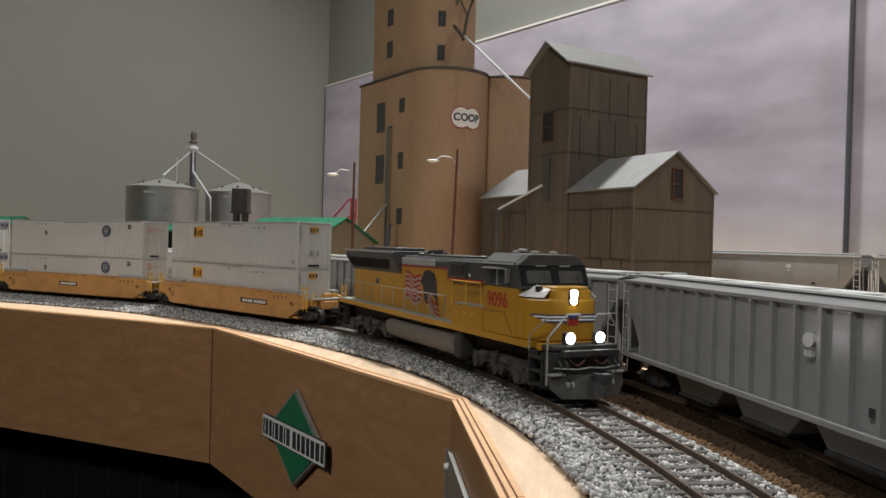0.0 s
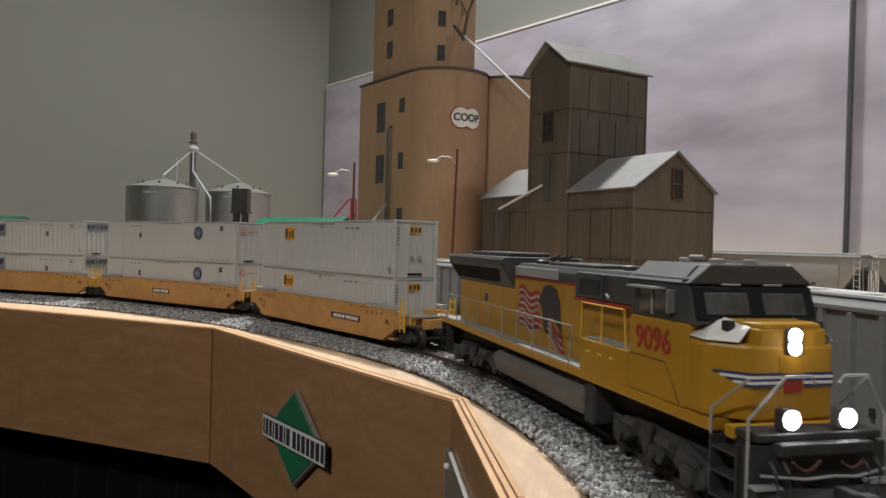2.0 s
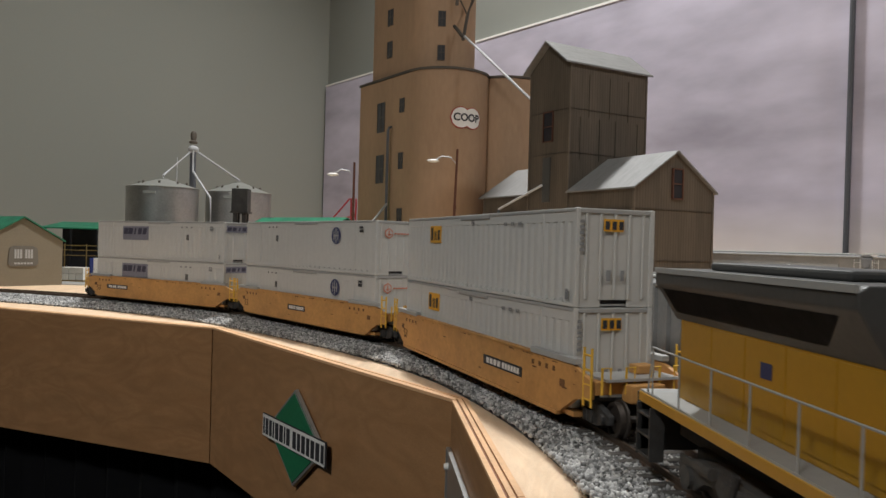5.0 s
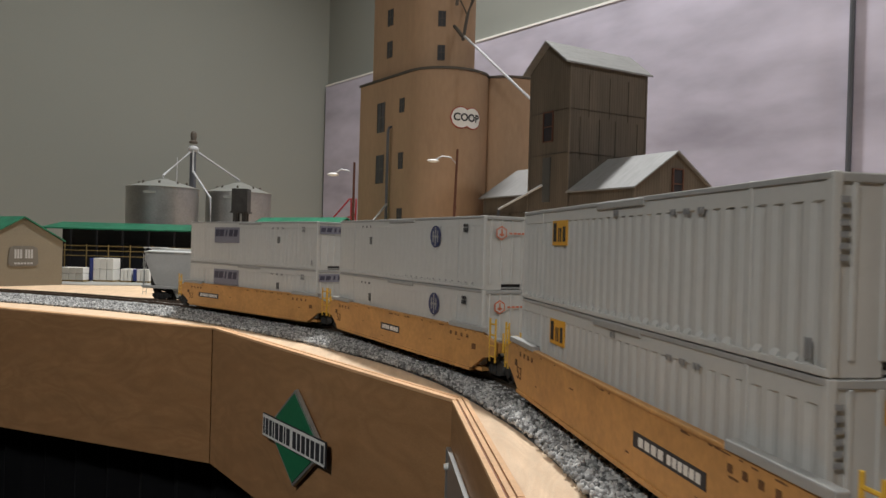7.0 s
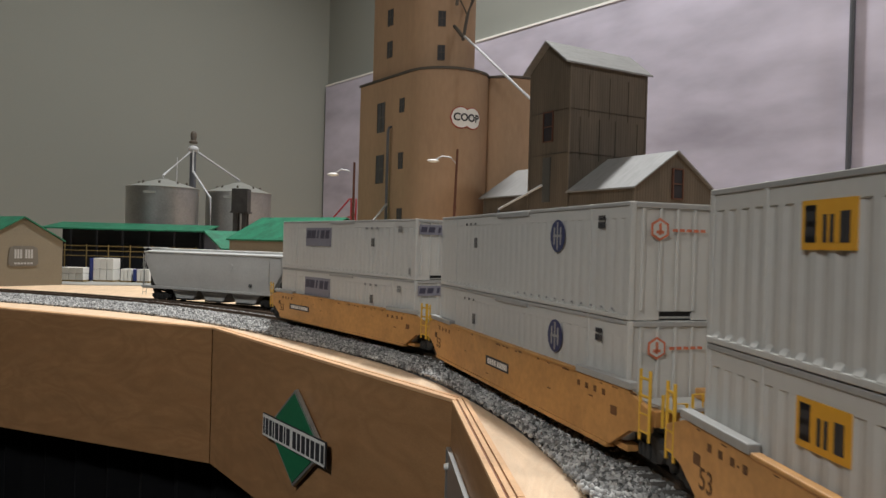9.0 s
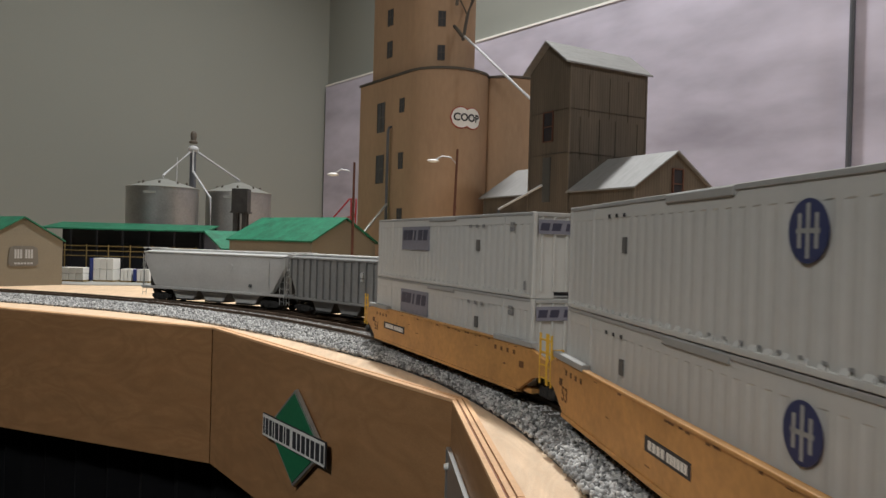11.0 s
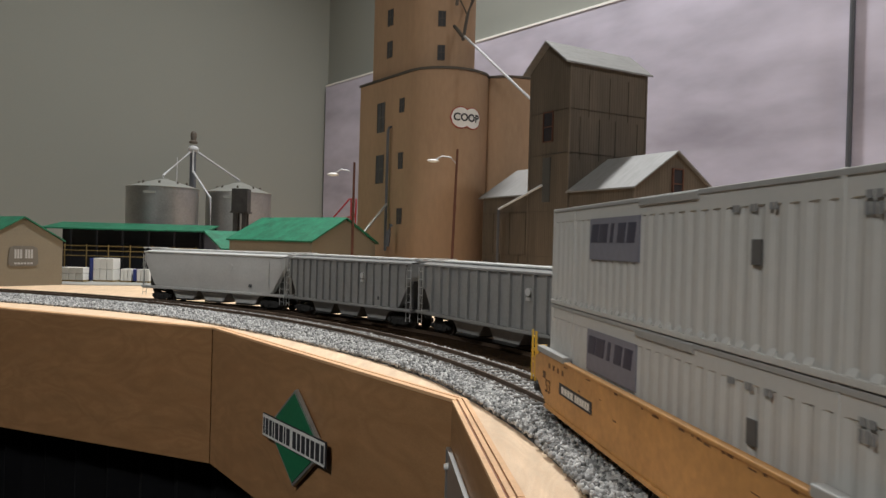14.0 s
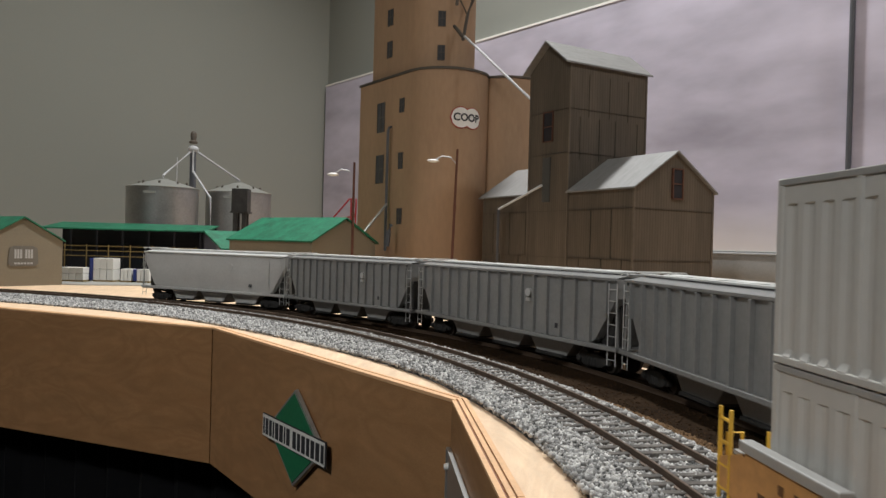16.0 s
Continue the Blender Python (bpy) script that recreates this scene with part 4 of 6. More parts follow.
    for k, (x0, y0) in enumerate(((-0.020, -0.006), (-0.016, -0.003), (0.050, 0.0), (0.040, -0.003))):
        lathe(bm, [(0.0022, top - 0.0002), (0.0022, top + 0.0012), (0.0012, top + 0.0016)], 14, (x0, y0))
    box(bm, -0.010, 0.030, -0.008, 0.008, top - 0.0003, top + 0.0011, 0.0004)
    part("roof_hatch", bm, M_GREY, ob)
    for x0, y0 in ((0.068, -0.004), (0.072, 0.003), (0.078, -0.002), (0.083, 0.004)):
        part("roof_fitting", cuboid(x0, x0 + 0.0026, y0 - 0.0012, y0 + 0.0012, 0.0530, 0.0544, 0.0003), M_LITE, ob)
    bm = bmesh.new()
    for k, (x0, x1) in enumerate(((-0.0165, -0.0100), (-0.0150, -0.0092), (-0.0175, -0.0110))):
        yy = -0.0040 + 0.0028 * k
        rod(bm, [(x0, yy, 0.0520), (x1, yy, 0.0528)], 0.0007, 8)
        lathe(bm, [(0.0011, top - 0.0002), (0.0009, 0.0522)], 8, (x0 + 0.002, yy))
    part("horn_cluster", bm, M_GREY, ob, "dark horns on the hood roof")
    part("air_horn", rod(bmesh.new(), [(0.0745, -0.006, 0.0546), (0.0800, -0.006, 0.0546)], 0.0006, 8), M_LITE, ob)
    # cab
    cy, cabtop = 0.0166, 0.0535
    part("cab_lower", cuboid(0.0647, 0.0908, -cy, cy, deck, 0.0396, 0.0005), M_YELLOW, ob, "yellow cab side")
    bm = bmesh.new()
    prism(bm, [(0.0647, 0.0396), (0.0930, 0.0396), (0.0890, 0.0500), (0.0647, 0.0500)], 1, -cy + 0.0002, cy - 0.0002, 0.0005)
    part("cab_upper", bm, M_GREY, ob, "dark grey upper cab")
    bm = bmesh.new()
    prism(bm, [(-cy - 0.0004, 0.0486), (cy + 0.0004, 0.0486), (cy - 0.0056, 0.0532), (-cy + 0.0056, 0.0532)], 0, 0.0630, 0.0905, 0.0005)
    part("cab_roof", bm, M_GREY, ob)
    for sy in (-1, 1):
        bm = bmesh.new()
        a = [(0.0640, sy * (cy + 0.0006), 0.0488), (0.0880, sy * (cy + 0.0006), 0.0488), (0.0865, sy * (cy - 0.0050), 0.0533), (0.0640, sy * (cy - 0.0050), 0.0533)]
        bm.faces.new([bm.verts.new(v) for v in a])
        bmesh.ops.solidify(bm, geom=bm.faces[:], thickness=0.0003)
        part("roof_panel", bm, M_MIDG, ob, "pale grey sloping roof panel")
        part("cab_window", cuboid(0.0692, 0.0835, *sorted((sy * (cy - 0.0006), sy * (cy + 0.0001))), 0.0406, 0.0464), M_GLASS, ob)
        part("window_frame", cuboid(0.0752, 0.0758, *sorted((sy * cy, sy * (cy + 0.0004))), 0.0404, 0.0466), M_LITE, ob)
        part("mirror", cuboid(0.0846, 0.0853, *sorted((sy * cy, sy * (cy + 0.0022))), 0.0415, 0.0470, 0.0002), M_MIDG, ob)
        part("sun_visor", cuboid(0.0670, 0.0810, *sorted((sy * (cy - 0.0004), sy * (cy + 0.0026))), 0.0468, 0.0473), M_LITE, ob)
        part("windshield", tilted(0.0918, sy * 0.0076, 0.0443, 0.0112, 0.0052), M_GLASSL, ob, "windshield pane with a grey reflection in its colour")
        part("number_board", tilted(0.0901, sy * 0.0056, 0.0489, 0.0052, 0.0012), M_LITE, ob, "pale number board")
    part("windshield_surround", tilted(0.0915, 0, 0.0445, 0.0318, 0.0076), M_GLASS, ob, "black band round the windshields")
    # nose
    bm = bmesh.new()
    prism(bm, [(0.0900, -0.0164), (0.0965, -0.0164), (0.1042, -0.0100), (0.1042, 0.0100), (0.0965, 0.0164), (0.0900, 0.0164)], 2, deck, 0.0366, 0.0008)
    prism(bm, [(0.0900, -0.0092), (0.0995, -0.0092), (0.1036, -0.0076), (0.1036, 0.0076), (0.0995, 0.0092), (0.0900, 0.0092)], 2, 0.0350, 0.0412, 0.0008)
    prism(bm, [(0.0900, -0.0090), (0.0995, -0.0090), (0.1040, -0.0086), (0.1040, 0.0086), (0.0995, 0.0090), (0.0900, 0.0090)], 2, 0.0340, 0.0400, 0.0006)
    part("nose", bm, M_YELLOW, ob)
    for sy in (-1, 1):
        bm = bmesh.new()
        a = [(0.0909, sy * 0.0165, 0.0372), (0.0966, sy * 0.0165, 0.0370), (0.1022, sy * 0.0119, 0.0370), (0.1018, sy * 0.0089, 0.0402), (0.0909, sy * 0.0089, 0.0418)]
        bm.faces.new([bm.verts.new(v) for v in a])
        bmesh.ops.solidify(bm, geom=bm.faces[:], thickness=0.0003)
        part("nose_slope_panel", bm, M_WHITE, ob, "pale anti-glare panel")
        part("nose_bracket", cuboid(0.0965, 0.0990, *sorted((sy * 0.0104, sy * 0.0124)), 0.0385, 0.0412, 0.0003), M_BLACK, ob)
    part("nose_door", cuboid(0.1039, 0.1043, -0.0035, 0.0035, deck + 0.001, 0.0345, 0.0002), M_YELLOW, ob)
    part("nose_shield", cuboid(0.1041, 0.1045, -0.0022, 0.0022, 0.0266, 0.0306), M_RED, ob, "red and blue shield mark")
    part("shield_top", cuboid(0.1041, 0.1046, -0.0022, 0.0022, 0.0292, 0.0306), M_NAVY, ob)
    for sy in (-1, 1):
        for nm, mat, rows_, label in (("wing_emblem", M_NAVY, (0.0302, 0.0290, 0.0278), "navy wing bars that wrap round the nose"), ("wing_feather", M_WHITE, (0.0296, 0.0284), "")):
            bm = bmesh.new()
            for k, z in enumerate(rows_):
                tip = 0.0152 - 0.0018 * k - (0.0010 if mat is M_WHITE else 0)
                xt = 0.1042 - (tip - 0.0100) * 77 / 64
                prism(bm, [(0.1040, sy * 0.0028), (0.1045, sy * 0.0028), (0.1045, sy * 0.0101), (xt + 0.0003, sy * tip), (xt - 0.0002, sy * tip), (0.1040, sy * 0.0098)], 2, z, z + 0.00062)
            part(nm, bm, mat, ob, label)
    part("headlight_bezel", cuboid(0.1038, 0.1048, -0.0021, 0.0021, 0.0344, 0.0404, 0.0006), M_GREY, ob)
    for z in (0.0361, 0.0387):
        bm = bmesh.new()
        lathe(bm, [(0.0016, 0), (0.0012, 0.0005)], 16)
        bmesh.ops.transform(bm, matrix=Matrix.Translation((0.1048, 0, z)) @ Matrix.Rotation(math.pi / 2, 4, "Y"), verts=bm.verts)
        part("headlight", bm, M_HEAD, ob, "glowing white headlight")
    for sy in (-1, 1):
        bm = bmesh.new()
        lathe(bm, [(0.0020, 0), (0.0015, 0.0006)], 16)
        bmesh.ops.transform(bm, matrix=Matrix.Translation((0.1125, sy * 0.0068, 0.0228)) @ Matrix.Rotation(math.pi / 2, 4, "Y"), verts=bm.verts)
        part("ditch_light", bm, M_HEAD, ob, "glowing white ditch light")
        part("ditch_light_housing", cuboid(0.1096, 0.1125, sy * 0.0068 - 0.0021, sy * 0.0068 + 0.0021, 0.0204, 0.0249, 0.0006), M_GREY, ob)
    part("front_porch", cuboid(0.1030, 0.1128, -0.0150, 0.0150, 0.0184, 0.0202, 0.0004), M_BLACK, ob)
    part("porch_edge", cuboid(0.1030, 0.1060, -0.0156, 0.0156, 0.0176, 0.0203, 0.0004), M_YELLOW, ob)
    part("anticlimber", cuboid(0.1120, 0.1150, -0.0112, 0.0112, 0.0160, 0.0186, 0.0005), M_BLACK, ob)
    # pilot, plow, steps
    part("pilot", cuboid(0.1100, 0.1125, -0.0165, 0.0165, 0.0060, 0.0180, 0.0004), M_BLACK, ob)
    bm = bmesh.new()
    for sy in (-1, 1):
        v = [bm.verts.new(p) for p in ((0.1128, sy * 0.0165, 0.0098), (0.1160, 0.0, 0.0098), (0.1205, 0.0, 0.0016), (0.1160, sy * 0.0128, 0.0016), (0.1136, sy * 0.0165, 0.0052))]
        bm.faces.new(v if sy < 0 else v[::-1])
    bmesh.ops.remove_doubles(bm, verts=bm.verts[:], dist=0.00005)
    bmesh.ops.solidify(bm, geom=bm.faces[:], thickness=0.0007)
    part("plow", bm, M_TRUCKG, ob, "dark grey snow plow with two slanting blades")
    for sy in (-1, 1):
        part("footboard", cuboid(0.1120, 0.1150, *sorted((sy * 0.0105, sy * 0.0166)), 0.0098, 0.0104), M_LITE, ob)
    part("rear_pilot", cuboid(-0.1215, -0.1190, -0.0165, 0.0165, 0.0050, 0.0200, 0.0004), M_BLACK, ob)
    bm = bmesh.new()
    rod(bm, [(0.1150, -0.0085 + 0.0011 * k, 0.0152 - 0.0020 * math.sin(k * math.pi / 6)) for k in range(7)], 0.00035, 6)
    rod(bm, [(0.1150, 0.0030 + 0.0011 * k, 0.0148 - 0.0014 * math.sin(k * math.pi / 5)) for k in range(6)], 0.00035, 6)
    part("air_hose", bm, M_RUST, ob, "dull red air hose")
    for y0 in (-0.0125, -0.0095, 0.0095, 0.0125):
        part("brake_hose", rod(bmesh.new(), [(0.1135, y0, 0.0150), (0.1152, y0, 0.0132), (0.1156, y0 * 0.95, 0.0085)], 0.00040, 6), M_TRUCKG, ob)
    part("uncoupling_lever", rod(bmesh.new(), [(0.1140, -0.0150, 0.0125), (0.1160, -0.0060, 0.0120), (0.1165, 0.0, 0.0125), (0.1160, 0.0060, 0.0120), (0.1140, 0.0150, 0.0125)], 0.00030, 5), M_LITE, ob)
    for y0 in (-0.0100, -0.0080, 0.0080, 0.0100):
        part("plow_stencil", cuboid(0.1140, 0.1168, y0 - 0.0004, y0 + 0.0004, 0.0058, 0.0074), M_LITE, ob)
    coupler(ob, 0.1175, 1)
    coupler(ob, -0.1205, -1)
    for sx, x0 in ((1, 0.1050), (-1, -0.1150)):
        for sy in (-1, 1):
            bm = bmesh.new()
            for k in range(3):
                box(bm, x0 - 0.0040, x0 + 0.0040, *sorted((sy * 0.0135, sy * 0.0172)), 0.0050 + k * 0.0050, 0.0056 + k * 0.0050)
            box(bm, x0 - 0.0046, x0 - 0.0040, *sorted((sy * 0.0135, sy * 0.0172)), 0.0045, deck - 0.003)
            box(bm, x0 + 0.0040, x0 + 0.0046, *sorted((sy * 0.0135, sy * 0.0172)), 0.0045, deck - 0.003)
            part("steps", bm, M_BLACK, ob)
    # handrails
    for sy in (-1, 1):
        y = sy * 0.0166
        bm = bmesh.new()
        rod(bm, [(-0.1140, y, deck), (-0.1110, y, deck + 0.0119), (0.0296, y, deck + 0.0119), (0.0280, y, deck)], 0.00026, 6)
        part("handrail", bm, M_LITE, ob, "thin pale handrail")
        for k in range(9):
            x0 = -0.1110 + k * 0.0156
            part("stanchion", rod(bmesh.new(), [(x0, y, deck - 0.002), (x0, y, deck + 0.0119)], 0.00024, 5), M_LITE, ob)
        bm = bmesh.new()
        rod(bm, [(0.0362, y, 0.0295), (0.0362, y, 0.0402), (0.0615, y, 0.0402), (0.0630, y, 0.0300)], 0.00030, 6)
        part("handrail", bm, M_LADDER, ob, "thin yellow handrail")
        part("stanchion", rod(bmesh.new(), [(0.049, y, 0.0295), (0.049, y, 0.0402)], 0.0003, 5), M_LADDER, ob)
        bm = bmesh.new()
        rod(bm, [(0.1000, y, 0.0060), (0.1000, y, 0.0230), (0.1090, sy * 0.0145, 0.0305)], 0.00034, 6)
        part("grab_iron", bm, M_LITE, ob)
        bm = bmesh.new()
        rod(bm, [(0.1120, y, 0.0060), (0.1120, y, 0.0230), (0.1140, sy * 0.0098, 0.0318), (0.1140, sy * 0.0040, 0.0318), (0.1140, sy * 0.0028, 0.0304)], 0.00036, 6)
        part("grab_iron", bm, M_LITE, ob)
    # flag and number on the sides
    for sy in (-1, 1):
        y = sy * (hood + 0.00035)
        f = 1 if sy < 0 else -1
        r = Matrix.Translation((0.0760, sy * (cy + 0.0002), 0.0342)) @ Matrix(((f, 0, 0, 0), (0, 0, -f, 0), (0, 1, 0, 0), (0, 0, 0, 1)))
        lettering("cab_number", "9096", 0.0058, M_RED, ob, r, "red cab number", 1.0)
        for nm, mat, z, w, label in (("flag_red_stripe", M_RED, 0.0400, 0.0014, "waving red flag stripes"), ("flag_white_stripe", M_DULL, 0.0388, 0.0010, "waving white flag stripes")):
            bm = bmesh.new()
            for k in range(6):
                wavy(bm, -0.0285 + 0.0006 * (k % 3), (-0.0085, -0.0090, -0.0095, -0.0080, -0.0062, -0.0080)[k], y, sy, z - k * 0.0024, w)
            for k in range(4):
                wavy(bm, -0.0040 + 0.0012 * k, 0.0118 + 0.0010 * k, y, sy, z - 0.0062 - k * 0.0024, w * 0.8, 0.52)
            part(nm, bm, mat, ob, label)
        bm = bmesh.new()
        prism(bm, [(-0.0085, 0.0370), (-0.0050, 0.0340), (-0.0042, 0.0290), (-0.0010, 0.0262), (0.0002, 0.0318), (0.0045, 0.0322), (0.0110, 0.0275), (0.0092, 0.0380), (0.0064, 0.0418), (0.0010, 0.0432), (-0.0045, 0.0424), (-0.0062, 0.0400)], 1, y, y + sy * 0.0003)
        part("flag_field", bm, M_FLAG, ob, "dark eagle-shaped flag field")
        part("side_emblem", cuboid(-0.0700, -0.0660, *sorted((y, y + sy * 0.0001)), 0.0325, 0.0355), M_NAVY, ob)
        part("cab_seam", rod(bmesh.new(), [(0.0652, sy * cy, 0.0297), (0.0815, sy * cy, 0.0297), (0.0880, sy * cy, 0.0212)], 0.00016, 4), M_INK, ob)
    # fuel tank
    bm = bmesh.new()
    prism(bm, [(-0.0110, 0.0165), (0.0110, 0.0165), (0.0160, 0.0140), (0.0168, 0.0125), (0.0150, 0.0068), (0.0100, 0.0045), (-0.0100, 0.0045), (-0.0150, 0.0068), (-0.0168, 0.0125), (-0.0160, 0.0140)], 0, -0.0430, 0.0375, 0.0010)
    part("fuel_tank", bm, M_TANK, ob, "dusty grey fuel tank")
    part("air_tank", rod(bmesh.new(), [(-0.0330, -0.0135, 0.0180), (0.0150, -0.0135, 0.0180)], 0.0016, 10), M_TRUCKG, ob)
    part("tank_end", cuboid(0.0377, 0.0440, -0.0160, 0.0160, 0.0055, 0.0175, 0.0010), M_BLACK, ob)
    rig = []
    for tx in (0.0740, -0.0740):
        t = new("truck")
        t.parent = ob
        t.location = (tx, 0, 0)
        for sy in (-1, 1):
            y0, y1 = sorted((sy * 0.0108, sy * 0.0140))
            bm = bmesh.new()
            prism(bm, [(-0.0265, 0.0050), (-0.0225, 0.0032), (-0.0180, 0.0036), (-0.0130, 0.0072), (-0.0075, 0.0080), (-0.0045, 0.0036), (0.0045, 0.0036), (0.0075, 0.0080), (0.0130, 0.0072), (0.0180, 0.0036), (0.0225, 0.0032), (0.0265, 0.0050), (0.0265, 0.0085), (0.0200, 0.0100), (0.0110, 0.0115), (-0.0110, 0.0115), (-0.0200, 0.0100), (-0.0265, 0.0085)], 1, y0, y1, 0.0005)
            part("side_frame", bm, M_TRUCKG, t)
            for ax in (-0.0205, 0.0, 0.0205):
                bm = bmesh.new()
                lathe(bm, [(0.0027, sy * 0.0138), (0.0027, sy * 0.0152), (0.0016, sy * 0.0156)], 14, (ax, 0.0060), "Y")
                box(bm, ax - 0.0042, ax + 0.0042, *sorted((sy * 0.0135, sy * 0.0146)), 0.0085, 0.0102, 0.0003)
                part("axle_box", bm, M_TRUCKG, t)
            for ax in (-0.0105, 0.0105):
                part("brake_cylinder", rod(bmesh.new(), [(ax - 0.0035, sy * 0.0150, 0.0105), (ax + 0.0035, sy * 0.0150, 0.0105)], 0.0013, 10), M_TRUCKG, t)
            part("damper", rod(bmesh.new(), [(0.0, sy * 0.0152, 0.0050), (0.0030, sy * 0.0152, 0.0135)], 0.0008, 8), M_BLACK, t)
        part("truck_frame", cuboid(-0.0250, 0.0250, -0.0104, 0.0104, 0.0085, 0.0115, 0.0005), M_BLACK, t)
        rig.append((t, [wheelset(t, a) for a in (-0.0205, 0.0, 0.0205)]))
    return ob, rig


def tilted(x, y, z, w, h):
    """A windshield pane leaning back."""
    bm = box(bmesh.new(), -0.0003, 0.0003, -w / 2, w / 2, -h / 2, h / 2, 0.0002)
    bmesh.ops.transform(bm, matrix=Matrix.Translation((x, y, z)) @ Matrix.Rotation(radians(-19.5), 4, "Y"), verts=bm.verts)
    return bm


def wavy(bm, x0, x1, y, sy, z, w, slope=0.10):
    n = 16
    rows = []
    for i in range(n + 1):
        x = x0 + (x1 - x0) * i / n
        zz = z + 0.0010 * math.sin((x - x0) * 420) - slope * (x - x0)
        rows.append([bm.verts.new(p) for p in ((x, y, zz), (x, y + sy * 0.00012, zz), (x, y + sy * 0.00012, zz + w), (x, y, zz + w))])
    for a, b in zip(rows, rows[1:]):
        for k in range(4):
            bm.faces.new((a[k], a[(k + 1) % 4], b[(k + 1) % 4], b[k]))


# ---- covered hoppers ----
def hopper(ribbed, label, m, stretch=1.0, paint=None):
    ob = thing("covered_hopper", m, label, "rail car", "standing covered hoppers")
    hl, hw = 0.0940, 0.0182
    paint = paint or (M_HOPPER if ribbed else M_HOPPALE)
    sill, eave, roof = 0.0150, 0.0500, 0.0526
    # side walls with the sloped lower corner of the end
    bm = bmesh.new()
    outline = [(-0.074, sill), (0.074, sill), (0.078, 0.0180), (hl - 0.003, eave - 0.010), (hl - 0.003, eave), (-hl + 0.003, eave), (-hl + 0.003, eave - 0.010), (-0.078, 0.0180)]
    prism(bm, outline, 1, -hw + 0.0012, hw - 0.0012, 0.0006 if not ribbed else 0.0003)
    part("body", bm, paint, ob, smooth=not ribbed)
    if ribbed:
        for sy in (-1, 1):
            for k in range(17):
                x = -0.0856 + k * 0.0107
                low = sill if abs(x) < 0.075 else sill + (abs(x) - 0.075) * 1.6
                part("side_post", cuboid(x - 0.0008, x + 0.0008, *sorted((sy * (hw - 0.0013), sy * (hw + 0.0009))), low, eave - 0.001, 0.0002), paint, ob)
    else:
        for sy in (-1, 1):
            bm = bmesh.new()
            prism(bm, [(sy * (hw - 0.0012), sill + 0.001), (sy * (hw + 0.0004), sill + 0.010), (sy * (hw + 0.0006), sill + 0.022), (sy * (hw - 0.0014), eave)], 0, -0.074, 0.074)
            part("side_bulge", bm, paint, ob, smooth=True)
    for sy in (-1, 1):
        part("side_sill", cuboid(-hl, hl, *sorted((sy * (hw - 0.0010), sy * (hw + 0.0016))), sill - 0.0015, sill + 0.0008, 0.0003), paint, ob)
        part("top_sill", cuboid(-hl + 0.002, hl - 0.002, *sorted((sy * (hw - 0.0016), sy * (hw + 0.0006))), eave - 0.0008, eave + 0.0008, 0.0003), paint, ob)
        bm = bmesh.new()
        lathe(bm, [(0.0023, sy * (hw - 0.0006)), (0.0023, sy * (hw + 0.0011))], 18, (0.028 * -sy, 0.0388), "Y")
        bars(bm, 0.028 * -sy, 0.0345, 0.0034, 0.0018, 3, sy * (hw - 0.0004), sy * 0.0014)
        part("mark", bm, M_HOPPALE, ob, "pale worn mark")
        part("placard", cuboid(0.052 * -sy - 0.0018, 0.052 * -sy + 0.0018, *sorted((sy * (hw + 0.0003), sy * (hw + 0.0006))), 0.0205, 0.0232), M_INK, ob)
    bm = bmesh.new()
    prism(bm, [(-hw + 0.001, eave + 0.0006), (hw - 0.001, eave + 0.0006), (0.008, roof), (-0.008, roof)], 0, -hl + 0.003, hl - 0.003, 0.0003)
    part("roof", bm, paint, ob)
    for yy in (-0.0105, 0.0065):
        part("running_board", cuboid(-hl + 0.001, hl - 0.001, yy, yy + 0.0040, roof + 0.0004, roof + 0.0011), M_HOPROOF, ob, "pale roof walkway")
    for k in range(7):
        x = -0.072 + k * 0.024
        part("hatch", cuboid(x - 0.0085, x + 0.0085, -0.0050, 0.0050, roof - 0.0002, roof + 0.0014, 0.0004), M_HOPROOF, ob)
    # discharge hoppers
    for k in range(3):
        x = -0.040 + k * 0.040
        bm = bmesh.new()
        prism(bm, [(x - 0.0195, sill - 0.0008), (x + 0.0195, sill - 0.0008), (x + 0.0118, 0.0042), (x - 0.0118, 0.0042)], 1, -0.0115, 0.0115, 0.0005)
        part("discharge_chute", bm, paint, ob)
        part("outlet_gate", cuboid(x - 0.0108, x + 0.0108, -0.0135, 0.0135, 0.0030, 0.0046, 0.0003), M_BLACK, ob)
    part("centre_sill", cuboid(-hl, hl, -0.0030, 0.0030, 0.0090, 0.0135), M_BLACK, ob)
    for sx in (-1, 1):
        # Added black block: stops light between the cars, stands for the hollow's shade.
        bm = bmesh.new()
        prism(bm, [(sx * 0.0720, 0.0152), (sx * (hl - 0.0050), 0.0152), (sx * (hl - 0.0050), eave - 0.0120), (sx * (hl - 0.0080), eave - 0.0120)], 1, -0.0115, 0.0115)
        part("end_shade_block", bm, M_BLACK, ob, "black block for the shaded hollow under the sloping end sheet")
        part("end_platform", cuboid(*sorted((sx * 0.064, sx * hl)), -hw + 0.001, hw - 0.001, 0.0128, 0.0146, 0.0003), paint, ob)
        part("end_brace", rod(bmesh.new(), [(sx * (hl - 0.002), -0.008, 0.0140), (sx * (hl - 0.003), -0.008, eave - 0.006)], 0.0007, 6), paint, ob)
        part("end_brace", rod(bmesh.new(), [(sx * (hl - 0.002), 0.008, 0.0140), (sx * (hl - 0.003), 0.008, eave - 0.006)], 0.0007, 6), paint, ob)
